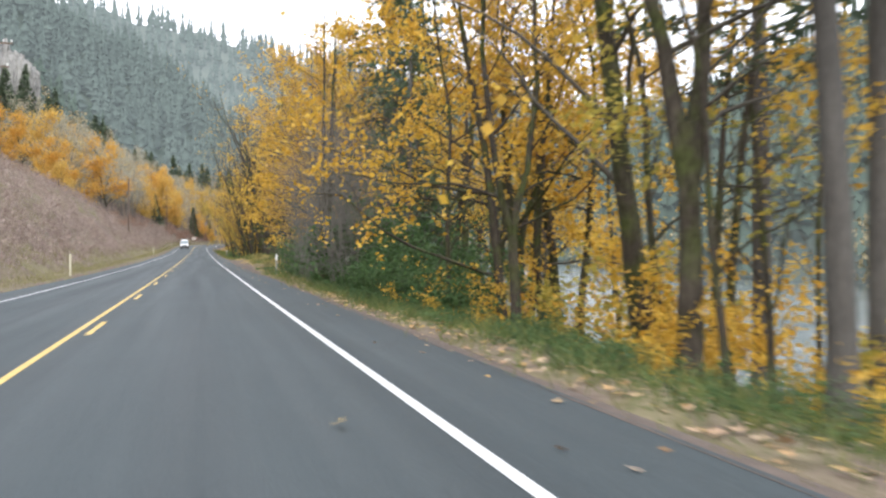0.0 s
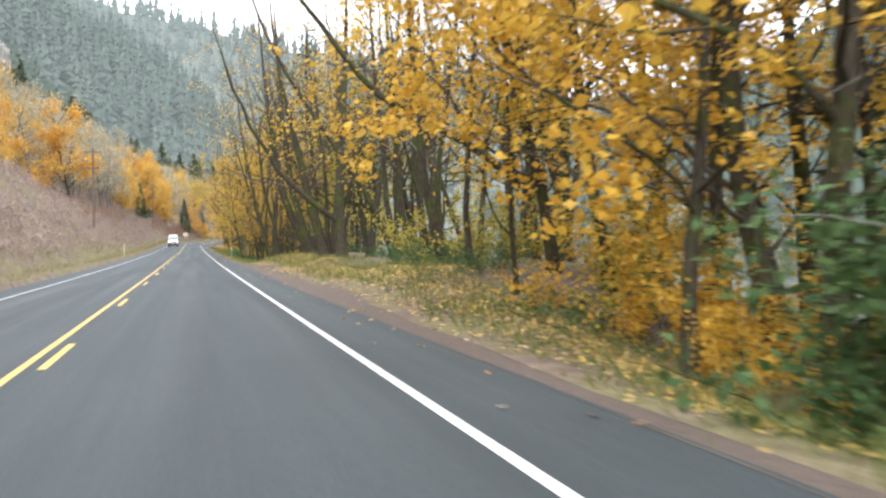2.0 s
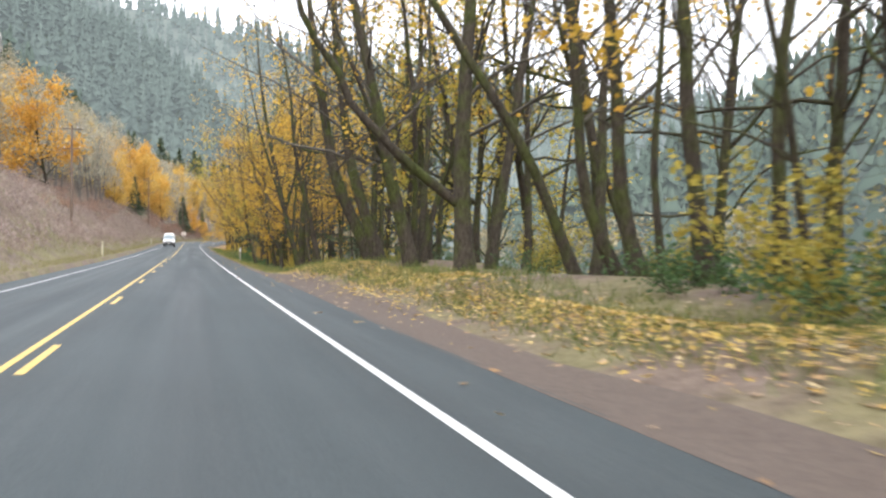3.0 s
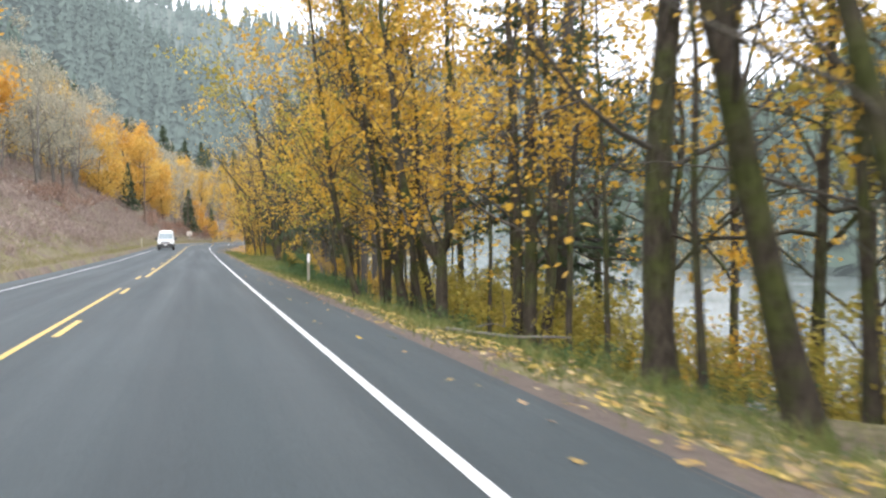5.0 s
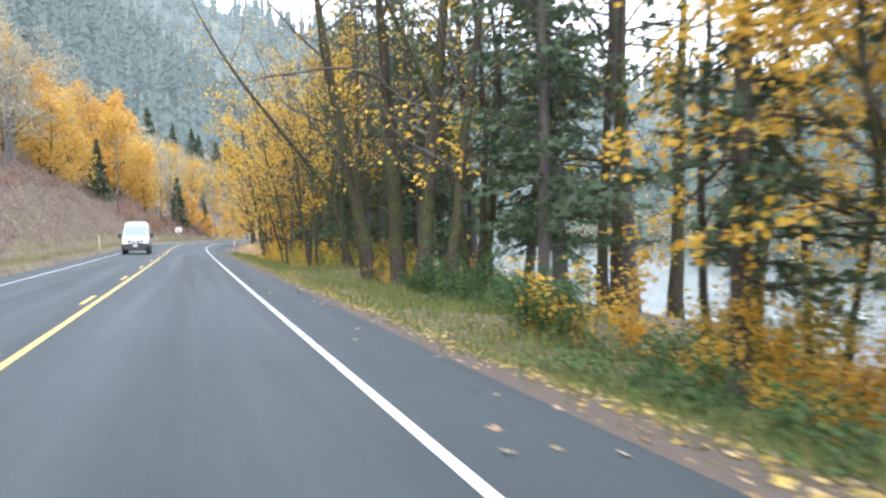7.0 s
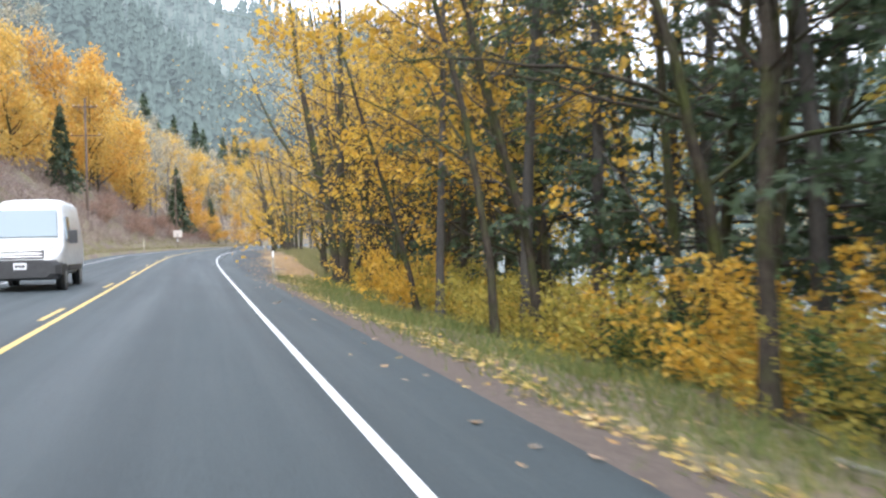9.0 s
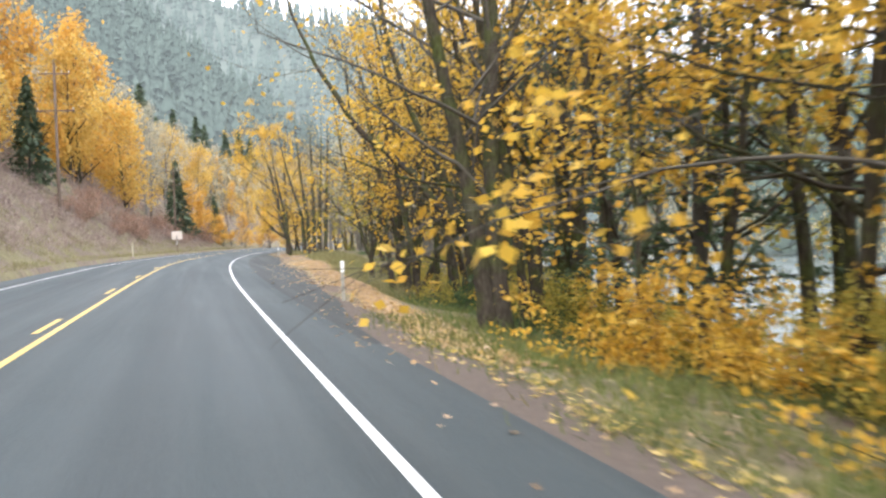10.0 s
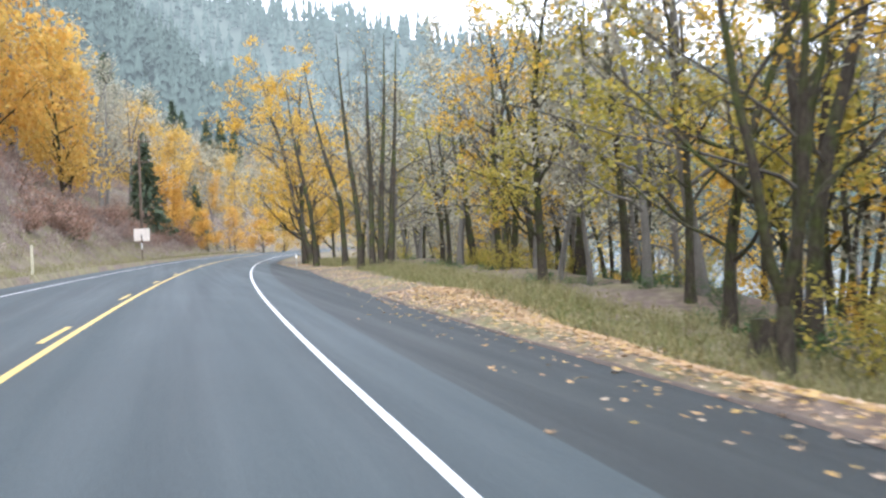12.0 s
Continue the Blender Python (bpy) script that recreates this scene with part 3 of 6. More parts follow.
L_BACK = "maple deeper in the riverside woods, golden yellow leaves"
maple("back_a", L_BACK, seed=51, height=15, radius=0.18, limbs=13, first=2.6, sub=4, twigs=2, leaf_n=1500, leaf_size=0.24, low=0.5, sides=7, shape=KITE_LEAF)
maple("back_b", L_BACK, "olive_leaf", seed=52, height=14, radius=0.18, limbs=13, first=2.4, sub=4, twigs=2, leaf_n=1500, leaf_size=0.23, low=0.6, sides=7, shape=KITE_LEAF)
maple("back_c", "bare dark maple deeper in the riverside woods", seed=53, height=17, radius=0.19, limbs=16, first=4.0, sub=5, twigs=3, leaf_n=200, leaf_size=0.2, sides=7, shape=KITE_LEAF)

rng = np.random.default_rng(5)


def bare_sapling(seed):
    r = np.random.default_rng(seed)
    w, twigs = Wood(), Wood()
    for k in range(3):
        a = k * 2.1 + r.uniform(0, 1)
        st = wander(r, [0.12 * math.cos(a), 0.12 * math.sin(a), -0.2], [0.12 * math.cos(a), 0.12 * math.sin(a), 1], r.uniform(6, 9), 12, 0.05, 0.03)
        rr = r.uniform(0.026, 0.045) * np.linspace(1, 0.15, 13)
        w.limb(st, rr, 6)
        for q in range(26):
            i = r.integers(2, 12)
            d = r.normal(0, 0.8, 3)
            d[2] = r.uniform(0.0, 0.7)
            b = wander(r, st[i], d, r.uniform(0.9, 3.3), 5, 0.13, 0.02)
            twigs.limb(b, max(0.007, rr[i] * 0.45) * np.linspace(1, 0.3, 6), 4)
            for y in range(5):
                m = r.integers(1, 6)
                twigs.limb(wander(r, b[m], r.normal(0, 0.7, 3) + [0, 0, 0.4], r.uniform(0.3, 0.8), 3, 0.2, 0.02), 0.006 * np.linspace(1, 0.5, 4), 3)
    return w, twigs


w_, twigs_ = bare_sapling(3)
PROTOS["bare"] = (tree_thing("alder_sapling", "bare pale grey alder sapling with fine twigs", "tree", "bare saplings", w_, None, None, MAT["grey_bark"], None), 0.07)
new("crown", twigs_.mesh("crown", [MAT["grey_bark"]])).parent = PROTOS["bare"][0]


def fir(seed, height, radius, first, reach, sprays):
    """A fir: straight trunk, drooping whorled boughs with needle sprays."""
    r = np.random.default_rng(seed)
    w = Wood()
    st = wander(r, [0, 0, -0.3], [0, 0, 1], height + 0.3, 14, 0.012, 0.02)
    rr = radius * np.linspace(1, 0.06, 15)
    rr[0] *= 1.4
    w.limb(st, rr, 10)
    at, way = [], []
    z = first
    while z < height * 0.97:
        a = r.uniform(0, 6.28)
        length = reach * (1 - z / height) ** 0.75 * r.uniform(0.6, 1.1) + 0.3
        p = np.array([np.interp(z, st[:, 2], st[:, c]) for c in range(3)])
        b = wander(r, p, [math.cos(a), math.sin(a), r.uniform(-0.1, 0.25)], length, 6, 0.08, -0.06)
        w.limb(b, np.interp(z, st[:, 2], rr) * 0.22 * np.linspace(1, 0.25, 7) + 0.006, 4)
        k = max(4, int(sprays * length / reach))
        pick = r.uniform(0.25, 1.0, k)
        idx = pick * 6
        pts = np.stack([np.interp(idx, np.arange(7), b[:, c]) for c in range(3)], 1)
        side = r.normal(0, 1, (k, 3)) * [1, 1, 0.35] * 0.34
        at.append(pts + side)
        way.append(unit(b[-1] - b[0])[None] * 0.8 + unit(side) * 0.8 + [0, 0, -0.35])
        z += r.uniform(0.12, 0.3) * (1 + 0.5 * (z / height))
    at, way = np.concatenate(at), np.concatenate(way)
    lv, lf = leaves(r, at, 0.44, NEEDLE_SPRAY * [1.7, 1, 1], 0.5, way)
    return w, lv, lf


w_, lv_, lf_ = fir(61, 26, 0.26, 2.6, 4.0, 66)
PROTOS["fir_a"] = (tree_thing("fir_tree", "tall dark green Douglas fir with grey-brown bark", "tree", "roadside firs", w_, lv_, lf_, MAT["fir_bark"], MAT["needles"]), 0.26)
w_, lv_, lf_ = fir(62, 24, 0.22, 6.5, 3.4, 30)
PROTOS["fir_b"] = (tree_thing("fir_tree", "straight fir trunk with drooping boughs high up", "tree", "roadside firs", w_, lv_, lf_, MAT["fir_bark"], MAT["needles"]), 0.22)


def shrub(seed, tall, wide, stems, n, size, shape, hollow=0.45):
    """A shrub of many arching stems with leaves on their outer part."""
    r = np.random.default_rng(seed)
    w, pts = Wood(), []
    for k in range(stems):
        a, o = r.uniform(0, 6.28), r.uniform(0.1, 1.0)
        st = wander(r, [0.25 * math.cos(a), 0.25 * math.sin(a), -0.1], [o * math.cos(a), o * math.sin(a), 1.1], tall * r.uniform(0.75, 1.25), 7, 0.13, -0.06 * o)
        st[:, :2] *= wide / tall * 1.2
        w.limb(st, 0.016 * np.linspace(1, 0.3, 8), 3)
        for y in range(4):
            m = r.integers(2, 8)
            b = wander(r, st[m], r.normal(0, 0.8, 3) + [0, 0, 0.2], r.uniform(0.3, 0.9), 2, 0.2, -0.03)
            w.limb(b, 0.007 * np.linspace(1, 0.5, 3), 3)
            pts.append(b)
        pts.append(st[2:])
    pts = np.concatenate(pts)
    at = pts[r.integers(0, len(pts), n)] + r.normal(0, 0.13, (n, 3))
    at[:, 2] = np.maximum(at[:, 2], 0.05)
    lv, lf = leaves(r, at, size, shape, 0.5)
    return w, lv, lf


def shrub_proto(key, name, label, group, leaf, bark="mossy", **how):
    wood, lv, lf = shrub(**how)
    root = tree_thing(name, label, "shrub", group, wood, lv, lf, MAT[bark], MAT[leaf])
    PROTOS[key] = (root, 1.0)


shrub_proto("holly", "evergreen_shrub", "dense dark green evergreen shrub on the bank", "evergreen shrubs", "green_leaf", seed=71, tall=2.2, wide=2.2, stems=16, n=2600, size=0.15, shape=OVAL_LEAF)
shrub_proto("vine_a", "vine_maple", "low vine maple shrub with yellow-green leaves", "vine maples", "olive_leaf", seed=72, tall=2.6, wide=2.6, stems=11, n=1500, size=0.135, shape=KITE_LEAF)
shrub_proto("vine_b", "vine_maple", "vine maple shrub turning golden yellow", "vine maples", "gold_leaf", seed=73, tall=2.4, wide=2.8, stems=10, n=1400, size=0.135, shape=KITE_LEAF)
shrub_proto("bramble", "bramble_bush", "low tangled green bramble at the road's edge", "brambles", "green_leaf", seed=74, tall=0.9, wide=1.5, stems=9, n=800, size=0.13, shape=OVAL_LEAF)

def hill_tree(seed, height, radius, leaf_n, leaf_size, **kw):
    return tree_mesh(seed=seed, height=height, radius=radius, limbs=20, first=height * 0.06, sub=3, twigs=1, leaf_n=leaf_n, leaf_size=leaf_size, low=1.0, spray=2.0, sides=5, shape=KITE_LEAF, **kw)


MAT["lichen_leaf"] = leafy("grey_green_lichen_twigs", [(0.32, 0.31, 0.23), (0.43, 0.41, 0.31), (0.5, 0.46, 0.34), (0.38, 0.34, 0.27)])
w_, lv_, lf_ = tree_mesh(seed=84, height=14, radius=0.18, limbs=13, first=2.4, sub=3, twigs=1, leaf_n=1300, leaf_size=0.34, low=0.7, spray=1.1, sides=5, shape=OVAL_LEAF)
PROTOS["lichen"] = (tree_thing("lichen_tree", "leafless grey-green tree hung with pale lichen", "tree", "lichen trees", w_, lv_, lf_, MAT["grey_bark"], MAT["lichen_leaf"]), 0.18)

# ---- trees between road and river: along the road, off its centre, trunk's width, kind ----
GROVE_FIRST = [(17.6, 9, 0.14, "slim_a"), (19, 10.5, 0.14, "slim_b"), (26, 14.5, 0.5, "fir_b"), (30, 9.6, 0.3, "mid_c"), (35, 11.5, 0.35, "mid_d"), (37, 13.5, 0.34, "mid_a"), (34, 13, 0.3, "mid_b"), (46, 16.5, 0.4, "big_b"), (54, 18, 0.4, "mid_b"), (24, 11, 0.2, "slim_a"), (50, 13, 0.36, "mid_c"), (27, 8.9, 0.3, "mid_d"), (32, 8.6, 0.18, "slim_a"), (58, 12.6, 0.4, "fir_a"), (42.5, 6.9, 0.14, "bare"), (43.6, 8, 0.16, "bare"), (47, 8.2, 0.15, "bare"), (49.7, 7.6, 0.12, "bare"), (52, 9.5, 0.14, "bare"), (57, 8.6, 0.11, "bare")]
GROVE_SECOND = [(62, 13.5, 0.6, "fir_a"), (68, 16, 0.55, "fir_a"), (66, 10.5, 0.2, "bare"), (70, 9.6, 0.42, "mid_c"), (83, 10.6, 0.34, "mid_c"), (80, 15, 0.4, "big_b"), (77, 19, 0.6, "fir_a"), (81, 8.9, 0.13, "slim_b"), (72, 8.6, 0.26, "mid_c"), (89, 10, 0.24, "slim_a"), (98, 10.9, 0.18, "slim_a"), (103, 19, 0.5, "mid_b")]
GROVE_THIRD = [(120, 16.8, 0.5, "mid_a"), (121, 19, 0.45, "mid_b"), (122, 10, 0.42, "clump"), (126.6, 13.2, 0.42, "big_a"), (129, 17, 0.5, "big_a"), (137, 11, 0.4, "mid_a"), (140, 8.6, 0.36, "mid_b"), (145, 13, 0.4, "mid_a"), (133, 12, 0.34, "mid_b"), (139, 13.5, 0.36, "big_a")]
GROVE_FOURTH = [(156, 9.9, 0.18, "slim_a"), (181, 10.4, 0.28, "mid_c"), (178, 10.5, 0.34, "mid_d")]
GROVE_FIFTH = [(196, 9.2, 0.2, "slim_a"), (197, 10.6, 0.2, "slim_b"), (200, 9.2, 0.13, "bare"), (202, 10.6, 0.26, "mid_c"), (204, 10.2, 0.22, "mid_d"), (206, 11.6, 0.28, "mid_c"), (207.5, 10, 0.26, "fir_a"), (211, 11.4, 0.2, "slim_a"), (219, 11, 0.36, "fir_a"), (229, 12, 0.4, "greybare"), (195, 13, 0.2, "slim_a"), (226, 14, 0.4, "fir_a")]
GROVE_SIXTH = [(247, 12, 0.4, "fir_a"), (240, 12.5, 0.4, "fir_a"), (265, 12.4, 0.36, "mid_b"), (252, 12.2, 0.4, "fir_a"), (256, 11, 0.36, "fir_a"), (257.5, 9.2, 0.3, "mid_b"), (262, 13, 0.4, "fir_a"), (262, 11.5, 0.4, "greybare"), (268, 8.8, 0.22, "slim_a"), (271, 12.5, 0.4, "fir_a"), (282, 14, 0.4, "mid_c"), (287, 13, 0.36, "mid_c"), (277, 13.5, 0.36, "mid_c")]
GROVE_SEVENTH = [(298, 13.6, 0.4, "mid_c"), (301, 12.2, 0.42, "big_a"), (305, 12, 0.34, "mid_a"), (306, 15, 0.4, "fir_a"), (313, 16, 0.4, "fir_a"), (295, 14.5, 0.4, "fir_a"), (285, 11.5, 0.3, "mid_b"), (303, 13, 0.4, "mid_c"), (317, 14.4, 0.36, "mid_c"), (322, 15, 0.4, "mid_c"), (318.5, 12.2, 0.36, "mid_b"), (324.2, 11.9, 0.3, "mid_a"), (326, 13, 0.4, "vee"), (326.5, 16.5, 0.44, "mid_b"), (328.5, 13.2, 0.5, "mid_a"), (333, 14.2, 0.4, "mid_b"), (340, 12.9, 0.42, "vee"), (337, 22, 0.5, "mid_d")]
GROVE_EIGHTH = [(352, 18, 0.45, "olive"), (358, 20, 0.5, "lichen"), (370, 17.5, 0.46, "olive"), (387, 22, 0.55, "big_b"), (398, 19, 0.5, "lichen"), (406, 13.4, 0.36, "lichen"), (412, 15.5, 0.4, "lichen")]
GROVE_NINTH = [(431, 9, 0.7, "big_b"), (436, 8.4, 0.72, "big_b"), (441, 10, 0.4, "big_b"), (448, 9, 0.4, "mid_c"), (455, 12, 0.4, "big_b"), (465, 10, 0.4, "mid_c"), (430, 15, 0.4, "lichen"), (440, 15, 0.4, "olive"), (474, 10, 0.4, "big_b"), (484, 9, 0.4, "mid_c"), (450, 18, 0.5, "greybare"), (462, 16, 0.5, "big_b")]
for grove in (GROVE_FIRST, GROVE_SECOND, GROVE_THIRD, GROVE_FOURTH, GROVE_FIFTH, GROVE_SIXTH, GROVE_SEVENTH, GROVE_EIGHTH, GROVE_NINTH):
    for s, u, wide, kind in grove:
        proto, radius = PROTOS[kind]
        size = float(np.clip(wide / 2 / radius, 0.7, 1.45))
        tilt = 14 if (s, u) in ((436, 8.4), (431, 9.0)) else 1.5 if kind.startswith("fir") else rng.uniform(4, 10) if 95 < s < 146 else rng.uniform(0, 2.5) if s > 345 else rng.uniform(0, 4) if s > 183 else rng.uniform(0, 7)
        stand(proto, s, u, rng.uniform(0, 6.28), tilt, rng.normal(0, 0.5), size)


# ---- trees of their own shape beside the road ----
MAT["lichen_twig"] = two_tone("lichened_grey_brown_twigs", (0.042, 0.037, 0.03), (0.115, 0.104, 0.085), 2.5, 0.95, relief=0.4)
STYLE = {  # label, leaf, leaf count, size, first limb, limbs
    "b": ("tall mossy maple, bare but for a few yellow leaves", "gold_leaf", 90, 0.14, 3.6, 15),
    "s": ("mossy dark-barked maple with sparse yellow leaves", "gold_leaf", 520, 0.145, 3.2, 14),
    "g": ("mossy maple with sprays of golden yellow leaves", "gold_leaf", 3000, 0.15, 2.3, 15),
    "G": ("broad maple thick with bright golden yellow leaves", "gold_leaf", 9500, 0.175, 1.5, 22),
    "o": ("mossy maple with olive and gold leaves", "olive_leaf", 3200, 0.155, 2.2, 15)}
tree_count = itertools.count(300)


def leaning(r, start, wide, height, kink, low, high, sway):
    """A trunk that leans low degrees to the right up to the kink, then high degrees, and turns upwards near its top."""
    z = np.linspace(0, 1, 16) ** 1.1 * height
    tilt = np.tan(np.radians(np.interp(z + start[2], [kink - 0.5, kink + 1.0, 8, 15], [low, high, high, high * 0.4]).clip(-72, 72)))
    step = np.diff(z)
    x = np.concatenate([[0], np.cumsum(step * (tilt[1:] + tilt[:-1]) / 2)]) + np.concatenate([[0], np.cumsum(r.normal(0, 0.018, 15))])
    y = z * sway + np.concatenate([[0], np.cumsum(r.normal(0, 0.03, 15))])
    rad = wide / 2 * np.interp(z / height, [0, 0.5, 1], [1, 0.62, 0.08]) * r.uniform(0.94, 1.06, 16)
    return np.stack([x, y, z], 1) + start, rad


def standing_tree(s, u, wide, kink, low, high, style, arms=()):
    """One maple; arms: height on the trunk, width and runs of (up to which height, lean in degrees)."""
    seed = next(tree_count)
    r = np.random.default_rng(seed)
    label, leaf, leaf_n, leaf_size, first, limbs = STYLE[style]
    root = tagged(new("maple_tree"), label if len(arms) < 4 else "old gnarled mossy maple with thick arching limbs", "tree", "roadside trees")
    height = float(np.clip(7 + 26 * wide, 8.5, 17)) * r.uniform(0.92, 1.08)
    wood, twigs, trunks = Wood(), Wood(), []
    top = kink + 0.9 if len(arms) >= 2 and arms[0][0] >= kink - 0.2 else height
    up, rad = leaning(r, np.zeros(3), wide, top, kink, low, high, r.normal(0, 0.03))
    if top < height:
        rad = wide / 2 * np.linspace(1, 0.7, 16)
    rad[0] *= 1.35
    rad[1] *= 1.12
    wood.limb(np.concatenate([up[:1] - [[0, 0, 0.5]], up]), np.concatenate([rad[:1] * 1.1, rad]), 12 if wide > 0.24 else 8)
    if top == height:
        trunks.append((up, rad))
    for z0, w, runs in arms:
        k = min(z0, up[-1, 2] - 0.1)
        at = np.array([np.interp(k, up[:, 2], up[:, c]) for c in range(3)])
        pts, away = [at], r.normal(0, 0.22)
        for z1, tilt in runs:
            a = math.tan(radians(max(-70, min(70, tilt))))
            n = max(2, int((z1 - pts[-1][2]) / 0.5))
            dz = max(0.15, (z1 - pts[-1][2]) / n)
            for _ in range(n):
                pts.append(pts[-1] + np.array([a * dz, away * dz, dz]) + r.normal(0, 0.03, 3))
        rise = 0.5 * math.tan(radians(max(-60, min(60, runs[-1][1]))))
        for q in range(10):
            if pts[-1][2] > height * 0.95 or len(pts) > 40:
                break
            rise *= 0.9
            pts.append(pts[-1] + np.array([rise, away * 0.5, 0.75]) + r.normal(0, 0.08, 3))
        pts = np.array(pts)
        rr = w / 2 * np.linspace(1.1, 0.12, len(pts))
        wood.limb(pts, rr, 10)
        trunks.append((pts, rr))
    lv, lf = branch_out(r, twigs, trunks, seed, height, limbs + 4 * len(arms), first if wide > 0.14 else 1.6, 5, 3, leaf_n if wide > 0.14 else leaf_n // 2, leaf_size, 0.02, 0.6, 0.5, KITE_LEAF, 0.62)
    for name, me in (("trunk", wood.mesh("trunk", [MAT["mossy"]])), ("branchwork", twigs.mesh("branchwork", [MAT["lichen_twig"]])), ("crown", fast_mesh("crown", lv, [lf], [MAT[leaf]]))):
        new(name, me).parent = root
    x, y, z = ground_at(s, u)
    root.matrix_world = Matrix.Translation((x, y, z)) @ Matrix.Rotation(-float(np.interp(s, PLAN_S, PLAN_H)), 4, "Z")


# along the road, off its centre, trunk's width, height of the kink, lean below and above it, style
STEMS_A = [(23.1, 14, 0.13, 5, 0, 0, "b"), (23.5, 10.5, 0.48, 2.8, -8, -8, "s"), (24, 12.5, 0.22, 4, 3, 7, "s"), (26.6, 13.5, 0.23, 4.8, 3, 6, "s"), (44.3, 13.4, 0.19, 5, -2, -4, "b"), (46.3, 6.7, 0.2, 2.2, 2, 0, "b"), (46.3, 7, 0.21, 2.2, 0, 2, "b"), (74.3, 11.5, 0.43, 3.8, -11, 2, "G"), (90.8, 14, 0.3, 3.4, -1, 1, "s"), (92.2, 10, 0.36, 2.5, -11, -3, "s"), (97.6, 16, 0.26, 4.8, 0, -11, "s"), (98.6, 15, 0.33, 5, 3, 2, "s"), (100.6, 12, 0.29, 2.9, -4, 7, "s"), (103.4, 12, 0.37, 2.1, -7, -2, "s"), (105.3, 12, 0.21, 2.2, -8, 3, "b")]
STEMS_B = [(106.6, 12, 0.38, 2, -14, -3, "s"), (107.8, 12, 0.32, 1.8, -25, -4, "s"), (110.6, 12, 0.33, 2.8, -23, -34, "b"), (118.8, 12, 0.42, 2.4, 8, 9, "b"), (120.3, 9.5, 0.54, 2.8, -15, -13, "b"), (127.2, 9.6, 0.54, 3.9, -18, -6, "b"), (128.4, 12, 0.4, 5, -4, 0, "b"), (129.6, 9.7, 0.59, 3.3, -24, -9, "b"), (147.5, 10.7, 0.17, 1.5, 2, 2, "b"), (148.2, 9.2, 0.24, 2.7, -7, -4, "s"), (153.1, 13.5, 0.25, 3, 4, 1, "b"), (153.7, 12.8, 0.14, 2.7, -6, -6, "b"), (154.7, 12, 0.26, 3.8, -3, -5, "s"), (156.6, 9.4, 0.51, 2.9, -2, 5, "s"), (165, 12, 0.19, 5, -1, -1, "s")]
STEMS_C = [(165.8, 11.2, 0.2, 4.4, 2, 4, "s"), (168, 11.3, 0.34, 3.6, 6, -1, "g"), (168.3, 11, 0.42, 3.5, 1, 0, "g"), (169, 10.9, 0.34, 3.5, 1, 0, "g"), (169.8, 10.3, 0.15, 4.4, 2, 3, "b"), (176.7, 7.5, 0.25, 2.2, -15, -8, "g"), (176.9, 9.3, 0.35, 4.4, -12, -13, "s"), (177.2, 9.9, 0.28, 4, -9, -5, "g"), (178.2, 8.6, 0.18, 2, -1, -4, "o"), (179, 9.4, 0.26, 2.8, 2, -2, "g"), (187.6, 8.5, 0.12, 1.9, 8, -3, "g"), (194.5, 13.5, 0.31, 5, 1, 0, "s"), (201.5, 15, 0.2, 3.3, 8, 10, "s"), (209.8, 14.5, 0.2, 3.6, 16, 19, "g"), (211.3, 14.5, 0.18, 3.2, 12, 13, "g")]
STEMS_D = [(217.3, 16, 0.39, 4.4, 10, 8, "g"), (218.9, 13, 0.35, 4.5, 1, 1, "b"), (222.5, 16.5, 0.44, 5, 4, 4, "s"), (224.8, 9.9, 0.4, 5, 7, 9, "s"), (227.7, 9.7, 0.59, 5, 5, 7, "s"), (231.1, 9.6, 0.6, 5, -2, -3, "b"), (235.6, 9.3, 0.6, 5, -9, -11, "b"), (242.3, 13, 0.32, 2.6, -6, -1, "s"), (244.5, 10.3, 0.22, 2, 2, -2, "s"), (246.1, 9.7, 0.18, 2.1, -1, 2, "g"), (251.7, 8.6, 0.19, 2.4, -8, -5, "s"), (251.8, 9, 0.21, 3.8, -1, -2, "s"), (253.7, 10.6, 0.21, 2.7, -1, -1, "s"), (266.3, 12.4, 0.28, 3.3, -2, -3, "g"), (270.9, 10.8, 0.27, 2, -2, -15, "s")]
STEMS_E = [(277.7, 13, 0.35, 3.3, -7, -14, "g"), (279.6, 9.6, 0.22, 2.6, -11, -17, "g"), (282.7, 16, 0.16, 5, 4, 4, "b"), (291.7, 11.3, 0.14, 1.9, -1, -1, "g"), (295.6, 9.1, 0.46, 2.5, -7, -10, "s"), (295.6, 9.4, 0.49, 2.6, -3, 2, "s"), (298.6, 16, 0.39, 5, 7, 15, "s"), (298.9, 14.5, 0.33, 4.9, 3, 3, "s"), (299.6, 16, 0.25, 5, 3, 4, "s"), (300.7, 11.6, 0.29, 2.7, -2, -9, "s"), (302.6, 12.4, 0.25, 3.1, -7, -2, "s"), (304, 14.5, 0.6, 5, 2, 8, "s"), (304.3, 14, 0.6, 5, 3, 2, "s"), (310.5, 13.9, 0.39, 4.9, 0, -4, "s"), (324.6, 16.6, 0.33, 4.2, 7, 3, "s")]
